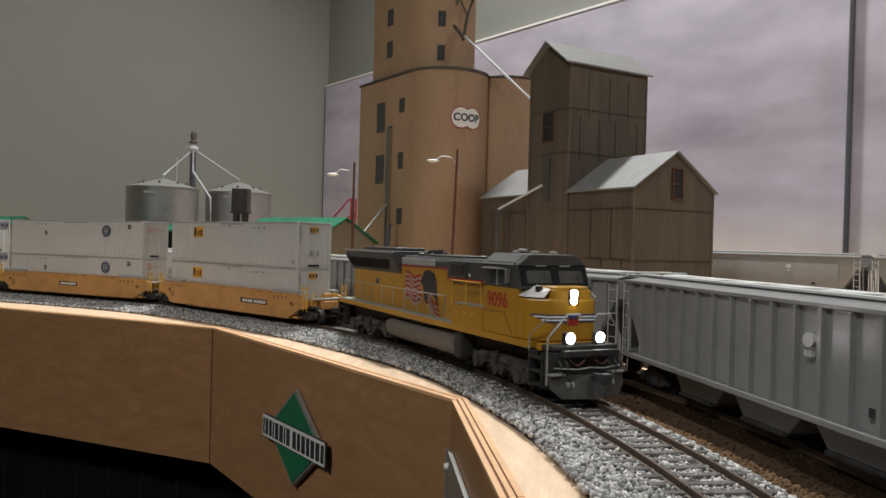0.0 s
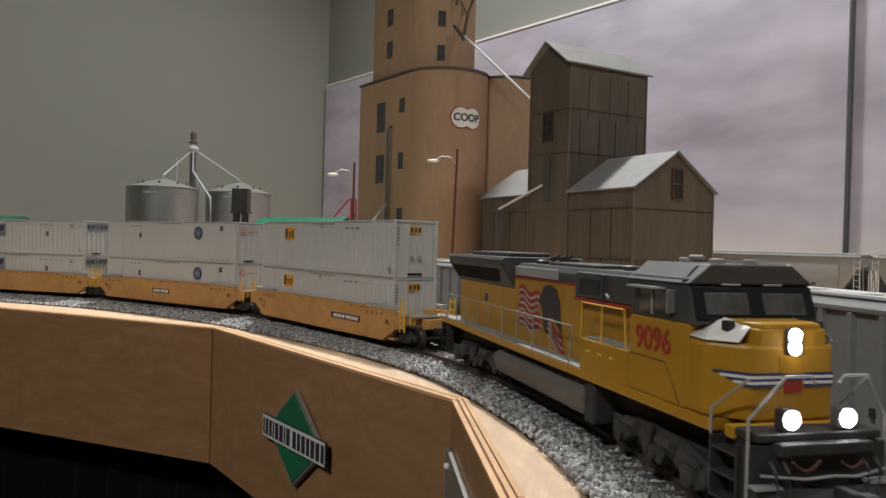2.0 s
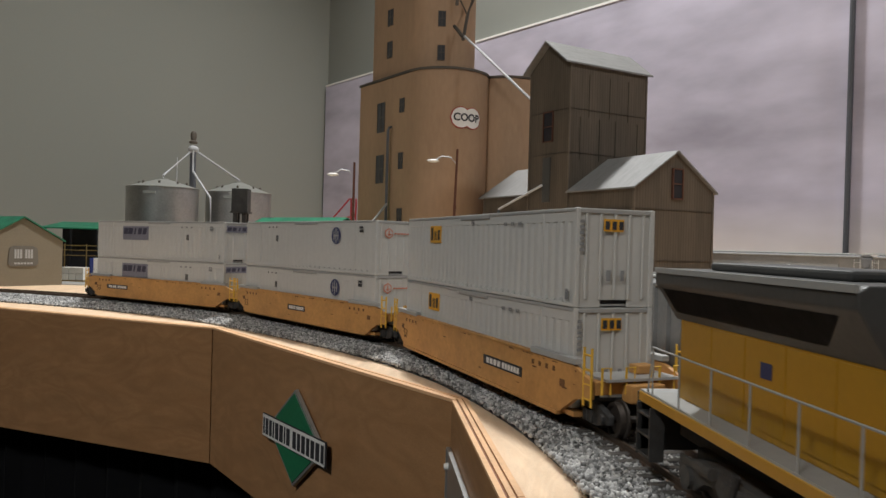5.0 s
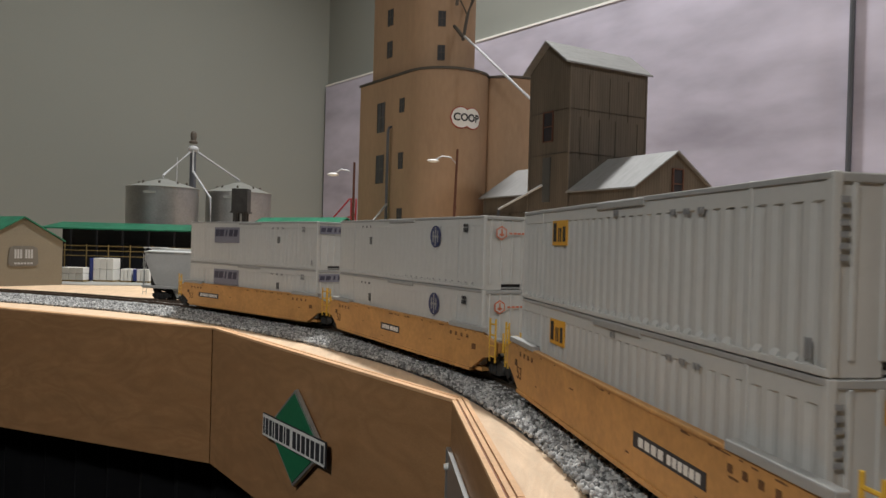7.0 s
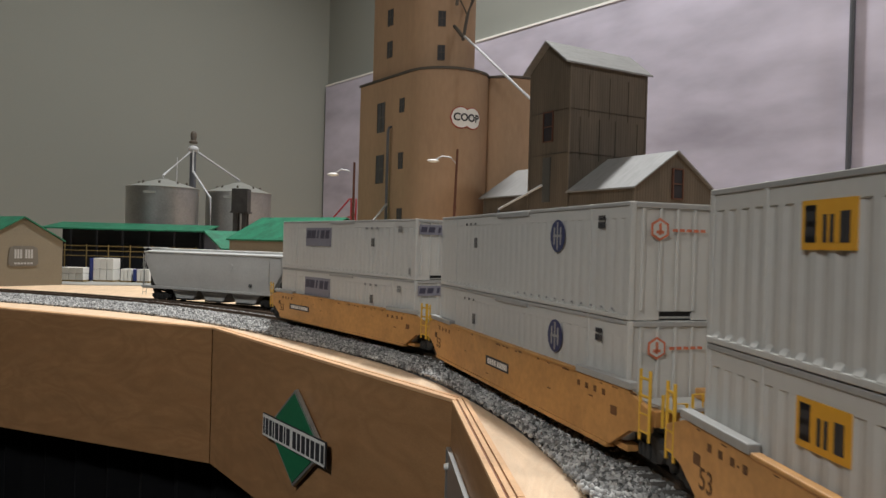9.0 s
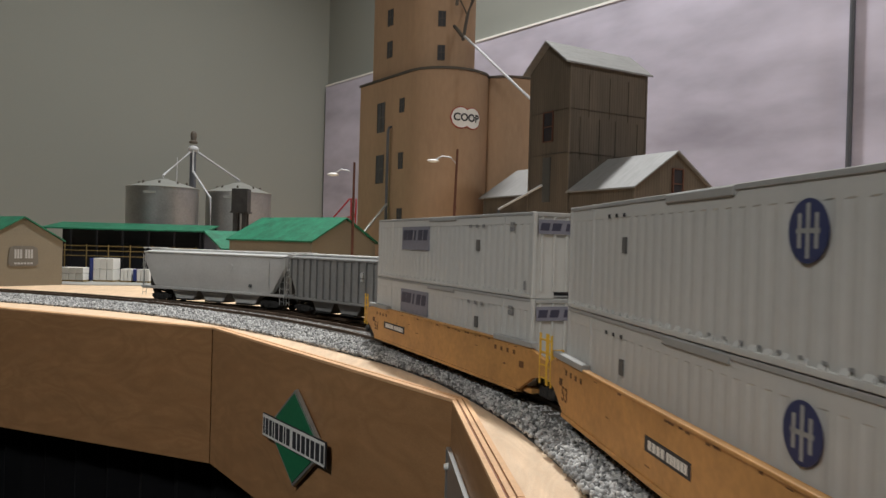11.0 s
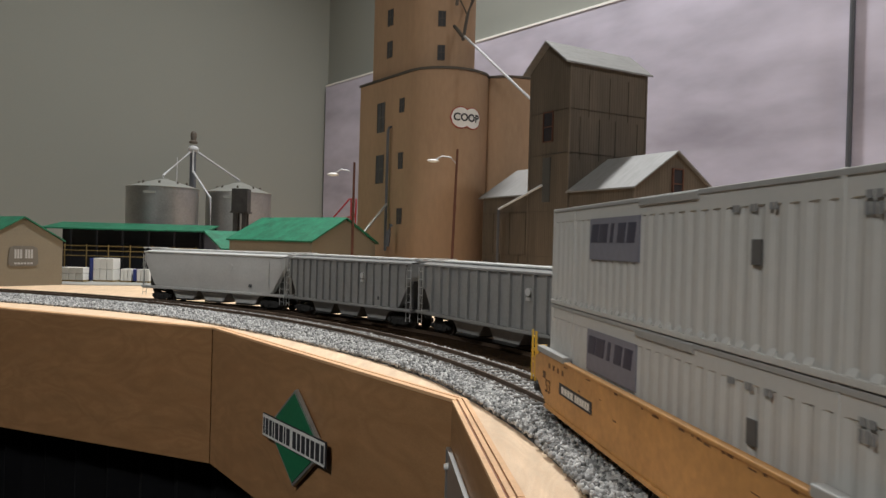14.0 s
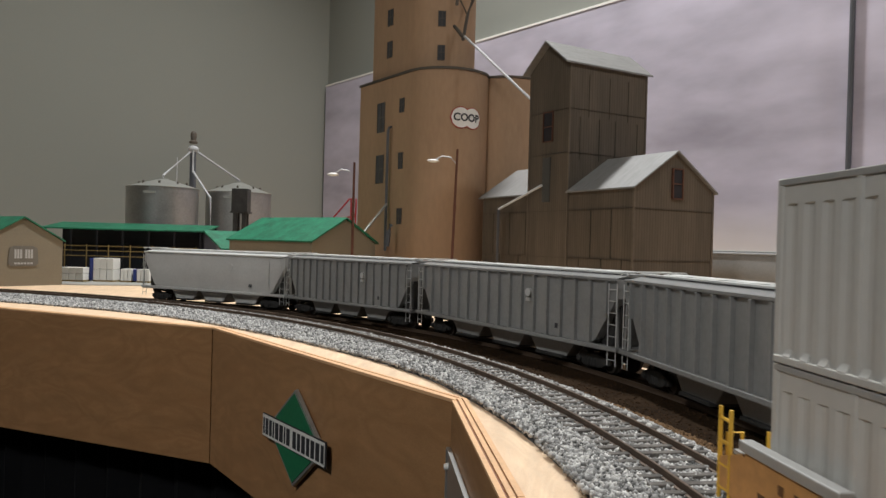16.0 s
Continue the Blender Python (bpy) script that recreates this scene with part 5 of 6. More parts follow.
        for sy in (-1, 1):
            part("corner_post", rod(bmesh.new(), [(sx * (hl - 0.0012), sy * (hw - 0.001), 0.0140), (sx * (hl - 0.0030), sy * (hw - 0.001), eave)], 0.0006, 6), paint, ob)
            ladder(ob, sx * (hl - 0.0040), sy * (hw + 0.0002), 0.0060, eave - 0.002, 0.0052, "x", M_HOPPALE, 7, 0.00026)
        bm = bmesh.new()
        rod(bm, [(sx * (hl - 0.001), -hw + 0.002, roof), (sx * (hl + 0.001), -hw + 0.002, roof + 0.0015), (sx * (hl + 0.001), hw - 0.002, roof + 0.0015), (sx * (hl - 0.001), hw - 0.002, roof)], 0.0004, 5)
        part("roof_grab", bm, M_HOPROOF, ob)
        coupler(ob, sx * (hl - 0.0065), sx)
        freight_truck(ob, sx * 0.0720, M_BLACK)
    for o in ob.children:
        if o.data:
            o.data.transform(Matrix.Diagonal((stretch, 1, 1, 1)))
        else:
            o.location.x *= stretch
    part("brake_wheel", lathe(bmesh.new(), [(0.0030, 0.0), (0.0034, 0.0003), (0.0030, 0.0006)], 16, (0, 0), "Y"), M_BLACK, ob).matrix_local = pose(hl * stretch + 0.001, 0.006, 0.036, 0, 0, 90)
    return ob


def yard_pose(a):
    r = math.sqrt(YR ** 2 - 0.072 ** 2)
    return pose(YC.x + r * math.cos(radians(a)), YC.y + r * math.sin(radians(a)), YARD, 0, 0, a - 90)


hopper(True, "grey ribbed covered hopper standing on the siding", yard_pose(10.35), 1.16)
hopper(True, "grey ribbed covered hopper standing on the siding", yard_pose(29.65), 1.16)
hopper(True, "short grey ribbed covered hopper standing on the siding", yard_pose(46.55), 0.873)
hopper(False, "smooth-sided pale grey covered hopper at the end of the siding", yard_pose(62.15))
# the back siding behind the elevator
BACK = math.degrees(math.atan2(WU.y, WU.x))
back = thing("back_siding_track", pose(0.62, 0.50, CZ - 0.0515, 0, 0, BACK), "rails of the siding behind the elevator", "railway track", kind="structure")
part("roadbed", cuboid(-0.75, 0.4, -0.020, 0.020, -0.0185, -0.0026), M_EARTH, back)
for o in (-0.00825, 0.00825):
    part("rail", cuboid(-0.75, 0.4, o - 0.0005, o + 0.0005, -0.0026, 0.0), M_RAIL, back)
for d in (-0.4144, -0.1998, 0.0148):
    m = pose(0.62, 0.50, CZ - 0.0515, 0, 0, BACK) @ pose(d, 0, 0)
    hopper(False, "smooth-sided grey covered hopper standing behind the elevator", m, 1.1, M_HOPPER)


# ---- the concrete elevator ----
FACE = -144.6           # bearing of the flat side wall, in degrees
elevator = thing("grain_elevator", pose(-0.002, 0.967, GROUND), "tall tan concrete grain elevator with round silos", "grain elevator")


def rounded_plan(cx, cy, r, length):
    """Plan of a tower with a round front and two straight sides that run back from it."""
    pts = [(cx + r * math.cos(radians(FACE + k * 5)), cy + r * math.sin(radians(FACE + k * 5))) for k in range(37)]
    bx, by = length * math.cos(radians(FACE - 90)), length * math.sin(radians(FACE - 90))
    return pts + [(pts[-1][0] + bx, pts[-1][1] + by), (pts[0][0] + bx, pts[0][1] + by)]


def wall_window(x, y, bearing, z0, z1, w):
    """A recessed dark window with its frame, on the wall point (x, y) that faces the bearing."""
    win = new("window")
    win.parent = elevator
    win.matrix_local = Matrix.Translation((x, y, 0)) @ Matrix.Rotation(radians(bearing + 90), 4, "Z")
    tagged(win)
    part("pane", cuboid(-w / 2, w / 2, -0.0004, 0.0016, z0, z1), M_PANE, win)
    bm = bmesh.new()
    for x in (-w / 2, w / 2 - 0.0007, -0.00035):
        box(bm, x, x + 0.0007, -0.0009, 0.0010, z0, z1)
    for z in (z0, (z0 + z1) / 2, z1 - 0.0006):
        box(bm, -w / 2, w / 2, -0.0008, 0.0010, z, z + 0.0006)
    part("frame", bm, M_CAPS, win)


top, R1 = 0.285, 0.055
HX, HY, R2 = -0.0085, 0.006, 0.045
part("silo", prism(bmesh.new(), rounded_plan(0, 0, R1, 0.127), 2, 0, top), M_CONC, elevator, smooth=True)
part("silo_cap", prism(bmesh.new(), rounded_plan(0, 0, R1 + 0.0016, 0.1286), 2, top, top + 0.003), M_CAPS, elevator, "dark rim")
part("silo", lathe(bmesh.new(), [(R1, 0), (R1, top)], 72, (0.082, 0.040)), M_CONC, elevator, smooth=True)
part("silo_cap", lathe(bmesh.new(), [(R1 - 0.001, top), (R1 + 0.0016, top + 0.0002), (R1 + 0.0016, top + 0.0028), (R1 - 0.001, top + 0.003)], 72, (0.082, 0.040)), M_CAPS, elevator, "dark rim")
part("head_house", prism(bmesh.new(), rounded_plan(HX, HY, R2, 0.0955), 2, top + 0.0032, 0.52), M_CONC, elevator, smooth=True)
part("head_house_roof", prism(bmesh.new(), rounded_plan(HX, HY, R2 + 0.002, 0.0975), 2, 0.5202, 0.525), M_CAPS, elevator)
FX, FY = math.cos(radians(FACE)), math.sin(radians(FACE))       # outward from the flat wall
for along, w, spans in ((0.0688, 0.0195, ((0.2164, 0.2558), (0.1491, 0.1865))), (0.0173, 0.0112, ((0.2367, 0.2549), (0.1647, 0.1857), (0.0944, 0.1147)))):
    for z0, z1 in spans:
        wall_window(R1 * FX + along * FY, R1 * FY - along * FX, FACE, z0, z1, w)
for z0, z1 in ((0.3575, 0.3794), (0.3155, 0.3369)):
    wall_window(HX + R2 * FX + 0.052 * FY, HY + R2 * FY - 0.052 * FX, FACE, z0, z1, 0.0130)
    wall_window(HX + R2 * math.cos(radians(-88)), HY + R2 * math.sin(radians(-88)), -88, z0 - 0.0165, z1 - 0.0190, 0.0096)
part("leg_pipe", rod(bmesh.new(), [(-0.0730, -0.005, 0.06), (-0.0730, -0.005, 0.215), (-0.0715, -0.005, 0.219), (-0.0690, -0.003, 0.220)], 0.0018, 8), M_SLATE, elevator, "dark upright pipe")
part("loading_spout", rod(bmesh.new(), [(-0.0720, -0.010, 0.120), (-0.102, -0.062, 0.073)], 0.0015, 8), M_BINROOF, elevator, "dull tin loading spout")
part("loading_spout", rod(bmesh.new(), [(-0.0640, -0.032, 0.093), (-0.0665, -0.036, 0.084), (-0.0680, -0.038, 0.066)], 0.0028, 8), M_SLATE, elevator)
bm = bmesh.new()
rod(bm, [(0.0360, -0.036, 0.400), (0.0240, -0.052, 0.350), (0.0195, -0.056, 0.320)], 0.0020, 6)
rod(bm, [(0.0085, -0.046, 0.3400), (0.0200, -0.057, 0.3230)], 0.0022, 6)
rod(bm, [(0.0110, -0.045, 0.380), (0.0240, -0.052, 0.352), (0.0330, -0.040, 0.378)], 0.0015, 6)
rod(bm, [(0.0110, -0.045, 0.366), (0.0115, -0.045, 0.384)], 0.0020, 6)
part("spout_bracket", bm, M_CAPS, elevator, "dark metal bracket")
part("transfer_spout", rod(bmesh.new(), [(0.0215, -0.060, 0.3235), (0.0965, -0.147, 0.2298)], 0.0015, 8), M_PIPE, elevator, "long bright spout to the wooden elevator")


def coop_sign():
    s = new("coop_sign")
    s.parent = elevator
    a = radians(-61)
    s.matrix_local = Matrix.Translation(((R1 + 0.0006) * math.cos(a), (R1 + 0.0006) * math.sin(a), 0.2265)) @ Matrix.Rotation(a + math.pi / 2, 4, "Z")
    tagged(s, "white double-disc sign with a red edge and black letters")

    def bent(bm):
        # lay the flat sign round the silo
        for v in bm.verts:
            v.co.y += R1 - math.sqrt(max(R1 ** 2 - v.co.x ** 2, 0))
        return bm
    for y, r, mat, nm in ((0.0, 0.0134, M_RED, "edge"), (-0.0004, 0.0124, M_WHITE, "face")):
        bm = bmesh.new()
        for cx in (-0.0080, 0.0080):
            for k in range(12):
                x0, x1 = -r + k * r / 6, -r + (k + 1) * r / 6
                h0, h1 = math.sqrt(max(r * r - x0 * x0, 1e-9)), math.sqrt(max(r * r - x1 * x1, 1e-9))
                prism(bm, [(cx + x0, -h0), (cx + x1, -h1), (cx + x1, h1), (cx + x0, h0)], 1, y - 0.0005, y + 0.0002)
        part(nm, bent(bm), mat, s)
    word = lettering("letters", "COOP", 0.0092, M_INK, s, Matrix.Translation((0, -0.0011, 0)) @ Matrix.Rotation(math.pi / 2, 4, "X"), "", 0.98)
    for v in word.data.vertices:
        v.co.y += R1 - math.sqrt(max(R1 ** 2 - v.co.x ** 2, 0))


coop_sign()


# ---- the wooden elevator ----
def wooden_elevator():
    ob = thing("wooden_elevator", pose(0.1727, 0.6788, GROUND, 0, 0, 29.75), "weathered brown wooden grain elevator with tin roofs", "barn")
    D, Lw, eave, ridge = 0.1037, 0.2536, 0.1278, 0.1625
    t0, t1, teave, tridge = 0.0941, 0.1610, 0.2600, 0.2851
    bm = bmesh.new()
    prism(bm, [(0, 0), (D, 0), (D, eave), (D / 2, ridge), (0, eave)], 1, 0, Lw)
    part("lower_wall", bm, M_BARN, ob)
    bm = bmesh.new()
    prism(bm, [(t0, 0.0), (t1, 0.0), (t1, teave), ((t0 + t1) / 2, tridge), (t0, teave)], 0, -0.0008, D + 0.0008)
    part("tower_wall", bm, M_BARN, ob)
    slope = (ridge - eave) / (D / 2)
    for sx, xe in ((-1, -0.0035), (1, D + 0.0035)):
        for y0, y1 in ((-0.0035, t0 - 0.0002), (t1 + 0.0002, Lw + 0.005)):
            bm = bmesh.new()
            ze = eave - 0.0035 * slope
            prism(bm, [(xe, ze + 0.0004), (D / 2, ridge + 0.0006), (D / 2, ridge + 0.0022), (xe, ze + 0.0020)], 1, y0, y1)
            part("lower_roof", bm, M_TIN, ob, "grey tin roof slope")
    ts = (tridge - teave) / ((t1 - t0) / 2)
    mid = (t0 + t1) / 2
    for ye in (t0 - 0.0030, t1 + 0.0050):
        bm = bmesh.new()
        ze = teave - abs(ye - (t0 if ye < mid else t1)) * ts
        prism(bm, [(ye, ze + 0.0004), (mid, tridge + 0.0006), (mid, tridge + 0.0024), (ye, ze + 0.0022)], 0, -0.0090, D + 0.0075)
        part("tower_roof", bm, M_TIN, ob, "grey tin roof slope")
    # corner boards and panel joints
    worn = material("worn_corner_board", (0.125, 0.10, 0.075), 0.8, dark=0.7)
    for q in ((-0.0016, 0.0004, t0 - 0.0010, t0 + 0.0010, 0.0, teave - 0.001), (-0.0016, 0.0004, t1 - 0.0010, t1 + 0.0010, 0.0, teave - 0.001), (D - 0.0004, D + 0.0014, t0 - 0.0010, t0 + 0.0008, eave, teave - 0.001), (-0.0010, 0.0010, -0.0010, 0.0010, 0.0, eave - 0.001), (D - 0.0010, D + 0.0010, -0.0010, 0.0010, 0.0, eave - 0.001)):
        part("corner_board", cuboid(*q), worn, ob, "worn corner board")
    bm = bmesh.new()
    for z in (0.060, 0.108):
        box(bm, -0.0010, 0.0002, 0.0012, Lw, z, z + 0.0003)
        box(bm, 0.0012, D, -0.0008, 0.0002, z, z + 0.0003)
    for z in (0.168, 0.213):
        box(bm, -0.0014, 0.0002, t0 + 0.001, t1 - 0.001, z, z + 0.0003)
        box(bm, 0.0, D, t0 - 0.0007, t0 + 0.0002, z, z + 0.0003)
    for k, y in enumerate((0.014, 0.029, 0.042, 0.058, 0.075, 0.165, 0.178, 0.196, 0.215, 0.229)):
        box(bm, -0.0008, 0.0002, y, y + 0.00025, (0.001, 0.061)[k % 2], (0.060, 0.108)[k % 2])
    for k, x in enumerate((0.013, 0.024, 0.039, 0.052, 0.061, 0.078, 0.092)):
        box(bm, x, x + 0.00025, t0 - 0.0006, t0 + 0.0002, (0.161, 0.206)[k % 2], (0.205, 0.249)[k % 2])
    part("panel_joint", bm, M_BARNTRIM, ob, "dark joints between the board panels")
    # windows
    def window(axis, a, z0, z1, w):
        win = new("window")
        win.parent = ob
        bm1, bm2 = bmesh.new(), bmesh.new()
        if axis == "x":     # on the face x = 0
            box(bm1, -0.0012, 0.0006, a - w / 2, a + w / 2, z0, z1)
            for y in (a - w / 2, a + w / 2):
                box(bm2, -0.0024, -0.0002, y - 0.0006, y + 0.0006, z0 - 0.0006, z1 + 0.0006)
            for z in (z0, (z0 + z1) / 2, z1):
                box(bm2, -0.0022, -0.0002, a - w / 2, a + w / 2, z - 0.0005, z + 0.0005)
        else:
            box(bm1, a - w / 2, a + w / 2, -0.0012, 0.0006, z0, z1)
            for x in (a - w / 2, a + w / 2):
                box(bm2, x - 0.0006, x + 0.0006, -0.0024, -0.0002, z0 - 0.0006, z1 + 0.0006)
            for z in (z0, (z0 + z1) / 2, z1):
                box(bm2, a - w / 2, a + w / 2, -0.0022, -0.0002, z - 0.0005, z + 0.0005)
        part("pane", bm1, M_INSHADE, win)
        part("sash", bm2, M_RUST, win)
    window("x", 0.1285, 0.182, 0.213, 0.0160)
    window("y", 0.0537, 0.1192, 0.1472, 0.0130)
    part("hatch_door", cuboid(-0.0022, 0.0004, 0.1230, 0.1355, 0.1180, 0.1650, 0.0003), M_GREY, ob, "dark blue-grey hatch")
    bm = bmesh.new()
    rod(bm, [(-0.003, 0.134, 0.1360), (-0.015, 0.198, 0.1115)], 0.0014, 8)
    part("side_spout", bm, M_PIPE, ob, "bright tin side spout")
    part("downpipe", rod(bmesh.new(), [(-0.015, 0.198, 0.1110), (-0.015, 0.198, 0.0)], 0.0016, 8), M_SLATE, ob, "dark downpipe")


wooden_elevator()


# ---- bins, sheds and yard ----
def grain_bin(x, y, r, rim, apex):
    ob = thing("grain_bin", pose(x, y, GROUND), "round galvanized grain bin with a pale conical roof", "grain bin", "grain bins")
    prof, z, k = [], 0.0, 0
    while z < rim:
        prof.append((r + (0.0004 if k % 2 else 0), z))
        z += 0.0025
        k += 1
    prof.append((r, rim))
    part("wall", lathe(bmesh.new(), prof, 56), M_BIN, ob, smooth=True)
    part("roof", lathe(bmesh.new(), [(r + 0.0018, rim - 0.0006), (r + 0.0018, rim + 0.0006), (0.009, apex - 0.0015), (0.009, apex), (0.002, apex + 0.001)], 28), M_BINROOF, ob, "pale conical roof")
    for a in range(0, 360, 45):
        c, s = math.cos(radians(a + 12)), math.sin(radians(a + 12))
        part("roof_vent", lathe(bmesh.new(), [(0.0018, rim + (apex - rim) * 0.32), (0.0018, rim + (apex - rim) * 0.32 + 0.0045), (0.0024, rim + (apex - rim) * 0.32 + 0.0047), (0.0008, rim + (apex - rim) * 0.32 + 0.0058)], 10, (c * r * 0.66, s * r * 0.66)), M_CAPS, ob)
    part("emblem", cuboid(-0.010, 0.010, -r - 0.0012, -r + 0.002, rim - 0.013, rim - 0.008), M_BINROOF, ob)


grain_bin(-0.4984, 1.32, 0.0606, 0.1560, 0.1735)
grain_bin(-0.3945, 1.43, 0.0603, 0.1570, 0.1790)
leg = thing("bin_leg", pose(-0.465, 1.375, GROUND), "thin dark elevator leg with tin spouts over the bins", "grain leg")
part("leg_casing", cuboid(-0.0050, 0.0050, -0.0035, 0.0035, 0.0, 0.240, 0.0005), M_SLATE, leg)
part("head", lathe(bmesh.new(), [(0.0075, 0.244), (0.0080, 0.247), (0.0045, 0.249), (0.0055, 0.256), (0.0055, 0.262), (0.003, 0.266)], 16), M_CAPS, leg)
part("distributor", lathe(bmesh.new(), [(0.004, 0.226), (0.0095, 0.232), (0.0095, 0.2355), (0.004, 0.2400)], 16), M_PIPE, leg)
for q in ((-0.0335, -0.055, 0.179), (0.0715, 0.055, 0.182)):
    part("spout", rod(bmesh.new(), [(0, 0, 0.233), q, (q[0], q[1], q[2] - 0.006)], 0.0020, 8), M_PIPE, leg)
part("spout", rod(bmesh.new(), [(0.002, -0.006, 0.229), (0.003, -0.008, 0.192), (0.043, -0.030, 0.1425), (0.047, -0.035, 0.060)], 0.0020, 8), M_PIPE, leg)
part("brace", rod(bmesh.new(), [(-0.022, -0.02, 0.155), (-0.022, -0.02, 0.215)], 0.0008, 6), M_PIPE, leg)

shed = thing("open_shed", pose(-0.49, 1.17, GROUND), "long open shed with a green roof and dark inside", "shed")
part("roof", prism(bmesh.new(), [(-0.036, 0.0785), (0.034, 0.0885), (0.034, 0.0905), (-0.036, 0.0805)], 0, -0.125, 0.128), M_GREEN, shed, "green sheet roof")
# Walls and posts carry the shed's inner shade as near-black colour.
part("back_wall", cuboid(-0.122, 0.125, 0.028, 0.030, 0, 0.086), M_INSHADE, shed, "back wall in black for the inner shade")
part("side_wall", cuboid(0.123, 0.125, -0.030, 0.0278, 0, 0.078), M_INSHADE, shed)
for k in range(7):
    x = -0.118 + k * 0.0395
    part("post", cuboid(x - 0.0013, x + 0.0013, -0.0325, -0.0300, 0, 0.0785), M_INSHADE, shed)
fence = thing("yard_fence", pose(-0.49, 1.128, GROUND), "yellow wooden rail fence before the shed", "fence")
for z in (0.046, 0.053, 0.038):
    part("rail", cuboid(-0.118, 0.118, -0.0008, 0.0004, z, z + 0.0011), M_FENCE, fence)
for k in range(8):
    x = -0.116 + k * 0.0331
    part("post", cuboid(x - 0.0006, x + 0.0006, 0.0006, 0.0018, 0, 0.056), M_FENCE, fence)


def pallet(x, y, w, h, levels, wrap=False):
    ob = thing("pallet_load", pose(x, y, GROUND + 0.0012, 0, 0, random.uniform(-4, 4)), "white wrapped pallet load on the grey yard" if not wrap else "white pallet load with blue wrapping", "pallet", "pallet loads")
    part("pallet", cuboid(-w / 2, w / 2, -0.010, 0.010, 0, 0.0022), M_FENCE, ob)
    for k in range(levels):
        z = 0.0023 + k * (h / levels)
        for i in range(3):
            part("carton", cuboid(-w / 2 + i * w / 3 + 0.0003, -w / 2 + (i + 1) * w / 3 - 0.0003, -0.0105, 0.0105, z, z + h / levels - 0.0006, 0.0004), M_WHITE, ob)
    if wrap:
        part("wrapping", cuboid(-w / 2 - 0.006, -w / 2 - 0.0002, -0.0100, 0.0100, 0.0023, h + 0.0015, 0.0008), M_BLUE, ob, "blue plastic wrapping")


pallet(-0.541, 1.10, 0.033, 0.019, 2)
pallet(-0.502, 1.115, 0.031, 0.033, 2, True)
pallet(-0.470, 1.117, 0.016, 0.018, 1)
pallet(-0.444, 1.117, 0.019, 0.018, 1, True)


def gabled(name, m, w, depth, eave, ridge, label, sign=True):
    """A beige yard building with a green roof; its signed gable looks along -y."""
    ob = thing(name, m, label, "building")
    part("wall", prism(bmesh.new(), [(-w, 0), (w, 0), (w, eave), (0, ridge), (-w, eave)], 1, 0, depth), M_TANW, ob)
    s = (ridge - eave) / w
    for sx in (-1, 1):
        xe = sx * (w + 0.003)
        ze = eave - 0.003 * s
        part("roof", prism(bmesh.new(), [(xe, ze + 0.0003), (0, ridge + 0.0005), (0, ridge + 0.0023), (xe, ze + 0.0021)], 1, -0.003, depth + 0.003), M_GREEN, ob, "green metal roof slope")
    if sign:
        bm = bmesh.new()
        prism(bm, [(-0.0190, 0.030), (-0.0150, 0.026), (0.0150, 0.026), (0.0190, 0.030), (0.0175, 0.050), (0.0120, 0.053), (-0.0120, 0.053), (-0.0175, 0.050)], 1, -0.0012, -0.0002)
        part("sign", bm, M_SIGND, ob, "dark rounded sign with pale bars")
        bm = bmesh.new()
        for x0 in (-0.0120, 0.0015):
            bars(bm, x0 + 0.0052, 0.0425, 0.0105, 0.0120, 3, -0.0012, -0.0004)
        bars(bm, 0, 0.0300, 0.024, 0.0024, 6, -0.0012, -0.0004)
        part("sign_bar", bm, M_BOXRAIL, ob)
    return ob


gabled("yard_office", pose(-0.556, 0.988, GROUND, 0, 0, 52), 0.051, 0.10, 0.0607, 0.0903, "beige yard building with a green roof and dark sign")
gabled("yard_store", pose(-0.115, 0.874, GROUND, 0, 0, 51.5), 0.051, 0.153, 0.0695, 0.0965, "beige store building with a green roof beside the silo")
lean = thing("lean_to", pose(-0.275, 0.985, GROUND, 0, 0, 45), "small beige lean-to with a green roof", "building")
part("wall", cuboid(-0.03, 0.03, -0.022, 0.022, 0, 0.055), M_TANW, lean)
part("roof", prism(bmesh.new(), [(-0.025, 0.0555), (0.024, 0.0785), (0.024, 0.0805), (-0.025, 0.0575)], 0, -0.033, 0.033), M_GREEN, lean, "green metal roof")
loader = thing("loadout_bin", pose(-0.2995, 1.10, GROUND), "dark square load-out bin on legs", "hopper bin")
part("bin", cuboid(-0.0117, 0.0117, -0.010, 0.010, 0.1105, 0.1440, 0.0006), M_BLACK, loader)
part("collar", cuboid(-0.0130, 0.0130, -0.0115, 0.0115, 0.1080, 0.1104), M_BLACK, loader)
for x in (-0.0065, 0.0065):
    for y in (-0.006, 0.006):
        part("leg", cuboid(x - 0.0030, x + 0.0030, y - 0.0022, y + 0.0022, 0, 0.1079), M_BLACK, loader)

gantry = thing("red_gantry", pose(-0.137, 0.985, GROUND), "bright red steel A-frame beside the silo", "gantry")
bm = bmesh.new()
rod(bm, [(-0.0104, 0, 0.100), (0.0120, 0, 0.1270), (0.0205, 0, 0.1272), (0.0200, 0, 0.0)], 0.0011, 6)
rod(bm, [(0.0140, 0, 0.1268), (0.0145, 0, 0.0)], 0.0011, 6)
rod(bm, [(-0.0104, 0, 0.100), (0.0200, 0, 0.104)], 0.0009, 6)
rod(bm, [(-0.0104, 0, 0.100), (-0.0110, 0, 0.0)], 0.0009, 6)
part("frame", bm, M_BRED, gantry)


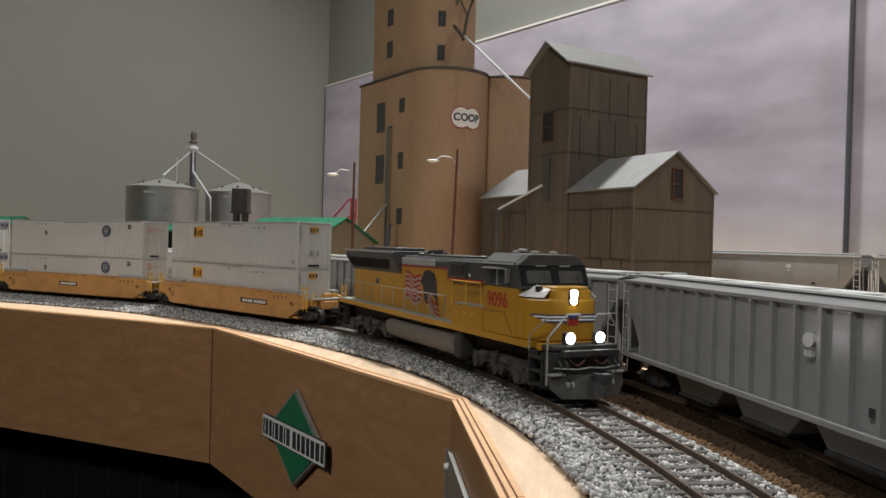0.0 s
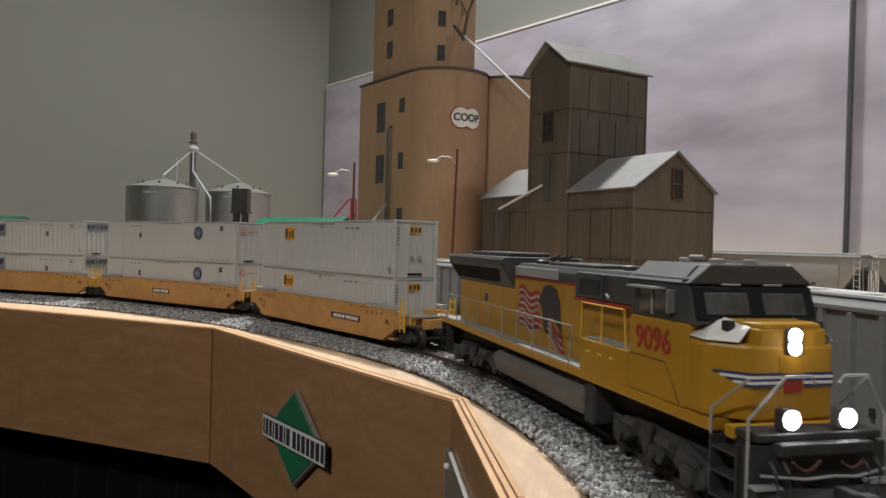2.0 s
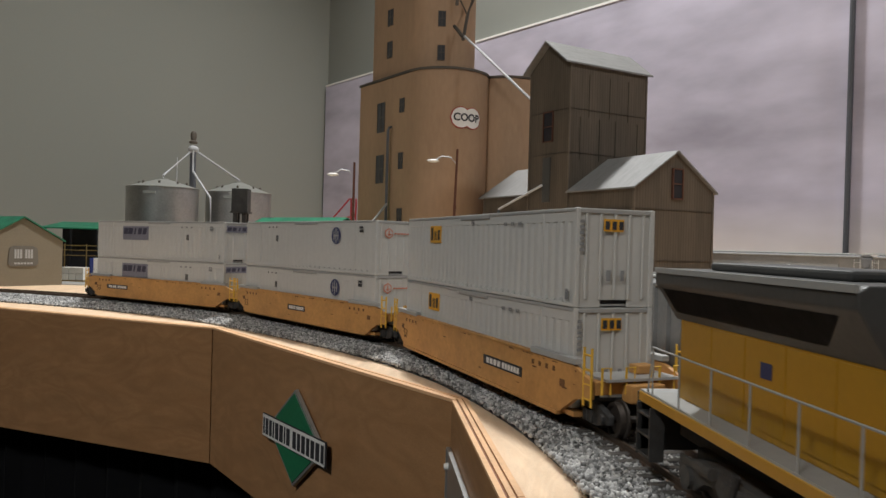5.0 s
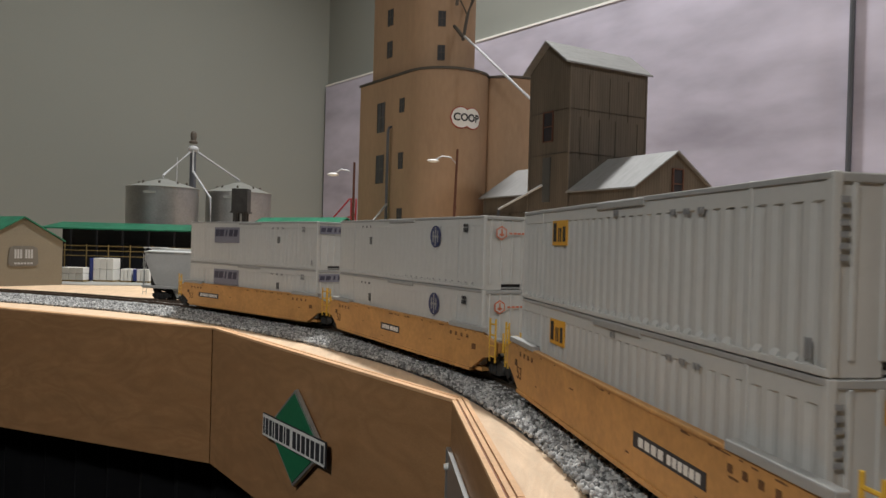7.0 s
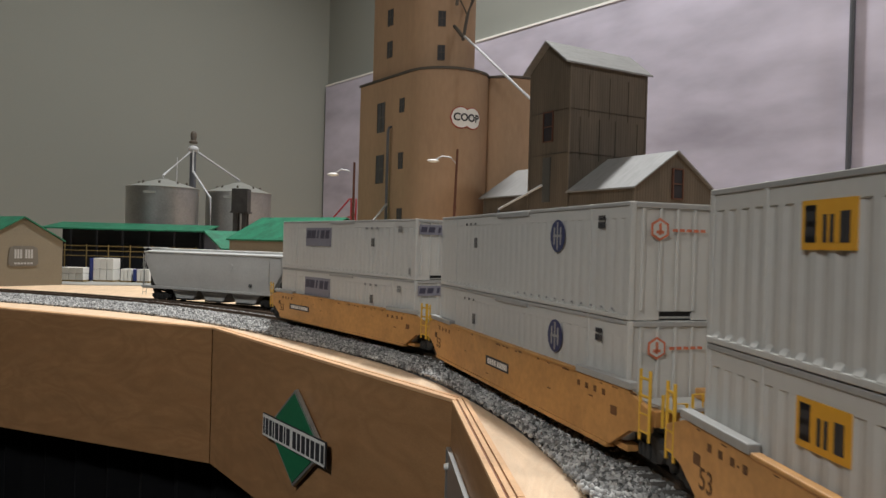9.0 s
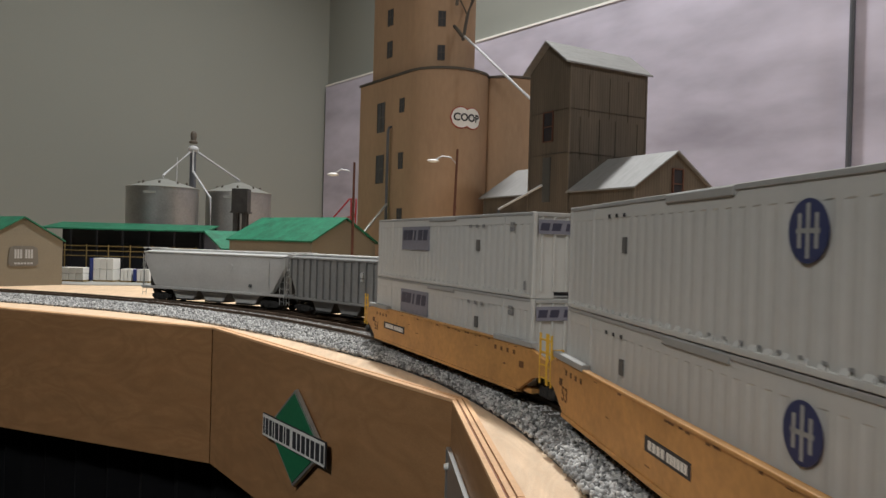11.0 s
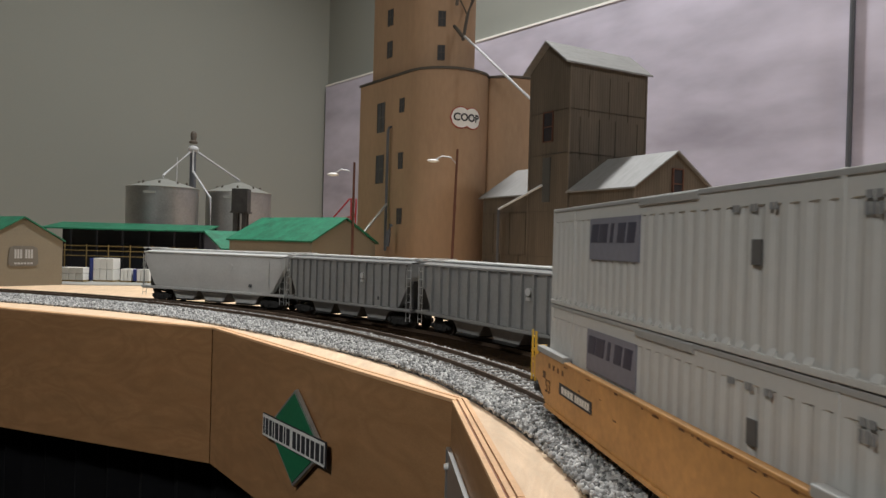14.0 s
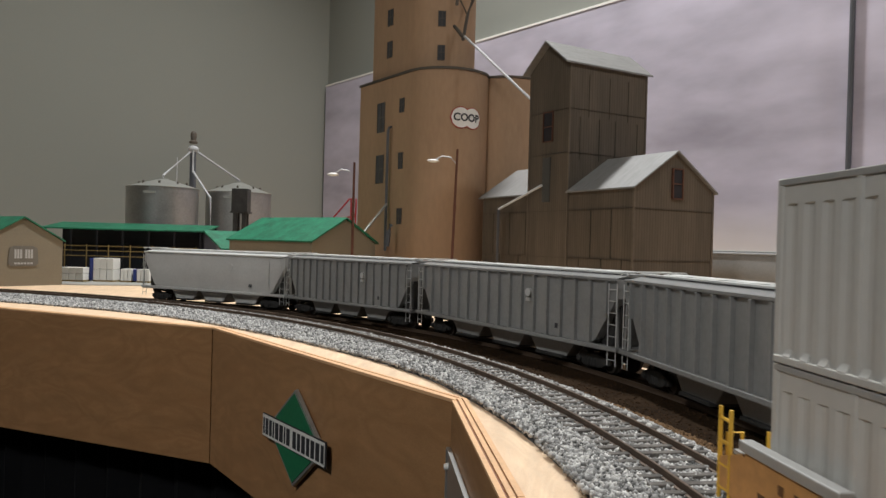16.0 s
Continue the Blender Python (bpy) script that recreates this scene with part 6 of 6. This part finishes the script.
def street_lamp(x, y, height, reach, lean_deg):
    ob = thing("street_lamp", pose(x, y, GROUND, 0, lean_deg, 0), "street lamp on a red-brown wooden pole", "street lamp", "street lamps")
    part("pole", lathe(bmesh.new(), [(0.0017, 0), (0.0012, height)], 10), M_POLE, ob)
    part("arm", rod(bmesh.new(), [(0, 0, height - 0.016), (-reach * 0.25, 0, height - 0.009), (-reach * 0.6, 0, height - 0.008), (-reach * 0.85, 0, height - 0.0125)], 0.0008, 6), M_PIPE, ob, "bright curved arm")
    bm = bmesh.new()
    bmesh.ops.create_uvsphere(bm, u_segments=12, v_segments=8, radius=0.0042, matrix=Matrix.Translation((-reach * 0.95, 0, height - 0.0135)) @ Matrix.Diagonal((1.5, 0.9, 0.45, 1)))
    part("lamp_head", bm, M_WHITE, ob, "white lamp head", True)
    part("insulator", cuboid(-0.0018, 0.0018, -0.0018, 0.0018, height * 0.63, height * 0.63 + 0.003), M_POLE, ob)


street_lamp(-0.0975, 0.80, 0.1555, 0.024, 0)
street_lamp(0.0085, 0.80, 0.1725, 0.027, 1.4)

# ---- the train ----
engine, engine_rig = locomotive()
cars = []
for style, ribs, plate, wide, words in (("amber", (True, True), 0.0375, 0.033, "off-white ribbed container with an amber mark"), ("disc", (True, True), -0.003, 0.023, "off-white container with a navy disc mark"), ("slate", (True, True), -0.050, 0.030, "off-white container with a slate-blue panel mark")):
    car, rig = well_car("faded orange-yellow well car with two stacked containers", plate, wide)
    low, high = container(style, ribs[0], words + ", in the well"), container(style, ribs[1], words + ", stacked on top")
    cars.append((car, rig, low, high))

SPEED = 0.0634
START = {"engine": 0.3400, "cars": (0.5955, 0.8090, 1.0132)}


def ride(s, half):
    """Pose of a vehicle whose trucks, half apart from its middle, stand on the line at s."""
    xf, yf, hf = on_line(s - half)
    xr, yr, hr = on_line(s + half)
    a = math.atan2(yf - yr, xf - xr)
    return Matrix.Translation(((xf + xr) / 2, (yf + yr) / 2, RAIL)) @ Matrix.Rotation(a, 4, "Z"), a, hf + math.pi - a, hr + math.pi - a


def motions():
    times = [i * 0.5 for i in range(33)]
    fine = [i * 0.1 for i in range(161)]

    def run(thing_, rig, s0, half, loads):
        poses = [ride(s0 - SPEED * t, half) for t in times]
        walk(thing_, [(t, p[0]) for t, p in zip(times, poses)])
        for load, z in loads:
            walk(load, [(t, p[0] @ Matrix.Translation((0, 0, z))) for t, p in zip(times, poses)])
        for k, (truck, axles) in enumerate(rig):
            x = truck.location.x
            walk(truck, [(t, Matrix.Translation((x, 0, 0)) @ Matrix.Rotation(p[2 + k], 4, "Z")) for t, p in zip(times, poses)])
            for axle in axles:
                ax = axle.location.copy()
                walk(axle, [(t, Matrix.Translation(ax) @ Matrix.Rotation(SPEED * t / 0.0052, 4, "Y")) for t in fine])

    run(engine, engine_rig, START["engine"], 0.0740, [])
    for (car, rig, low, high), s0 in zip(cars, START["cars"]):
        run(car, rig, s0, 0.0925, [(low, 0.0052), (high, 0.0052 + CH)])


motions()
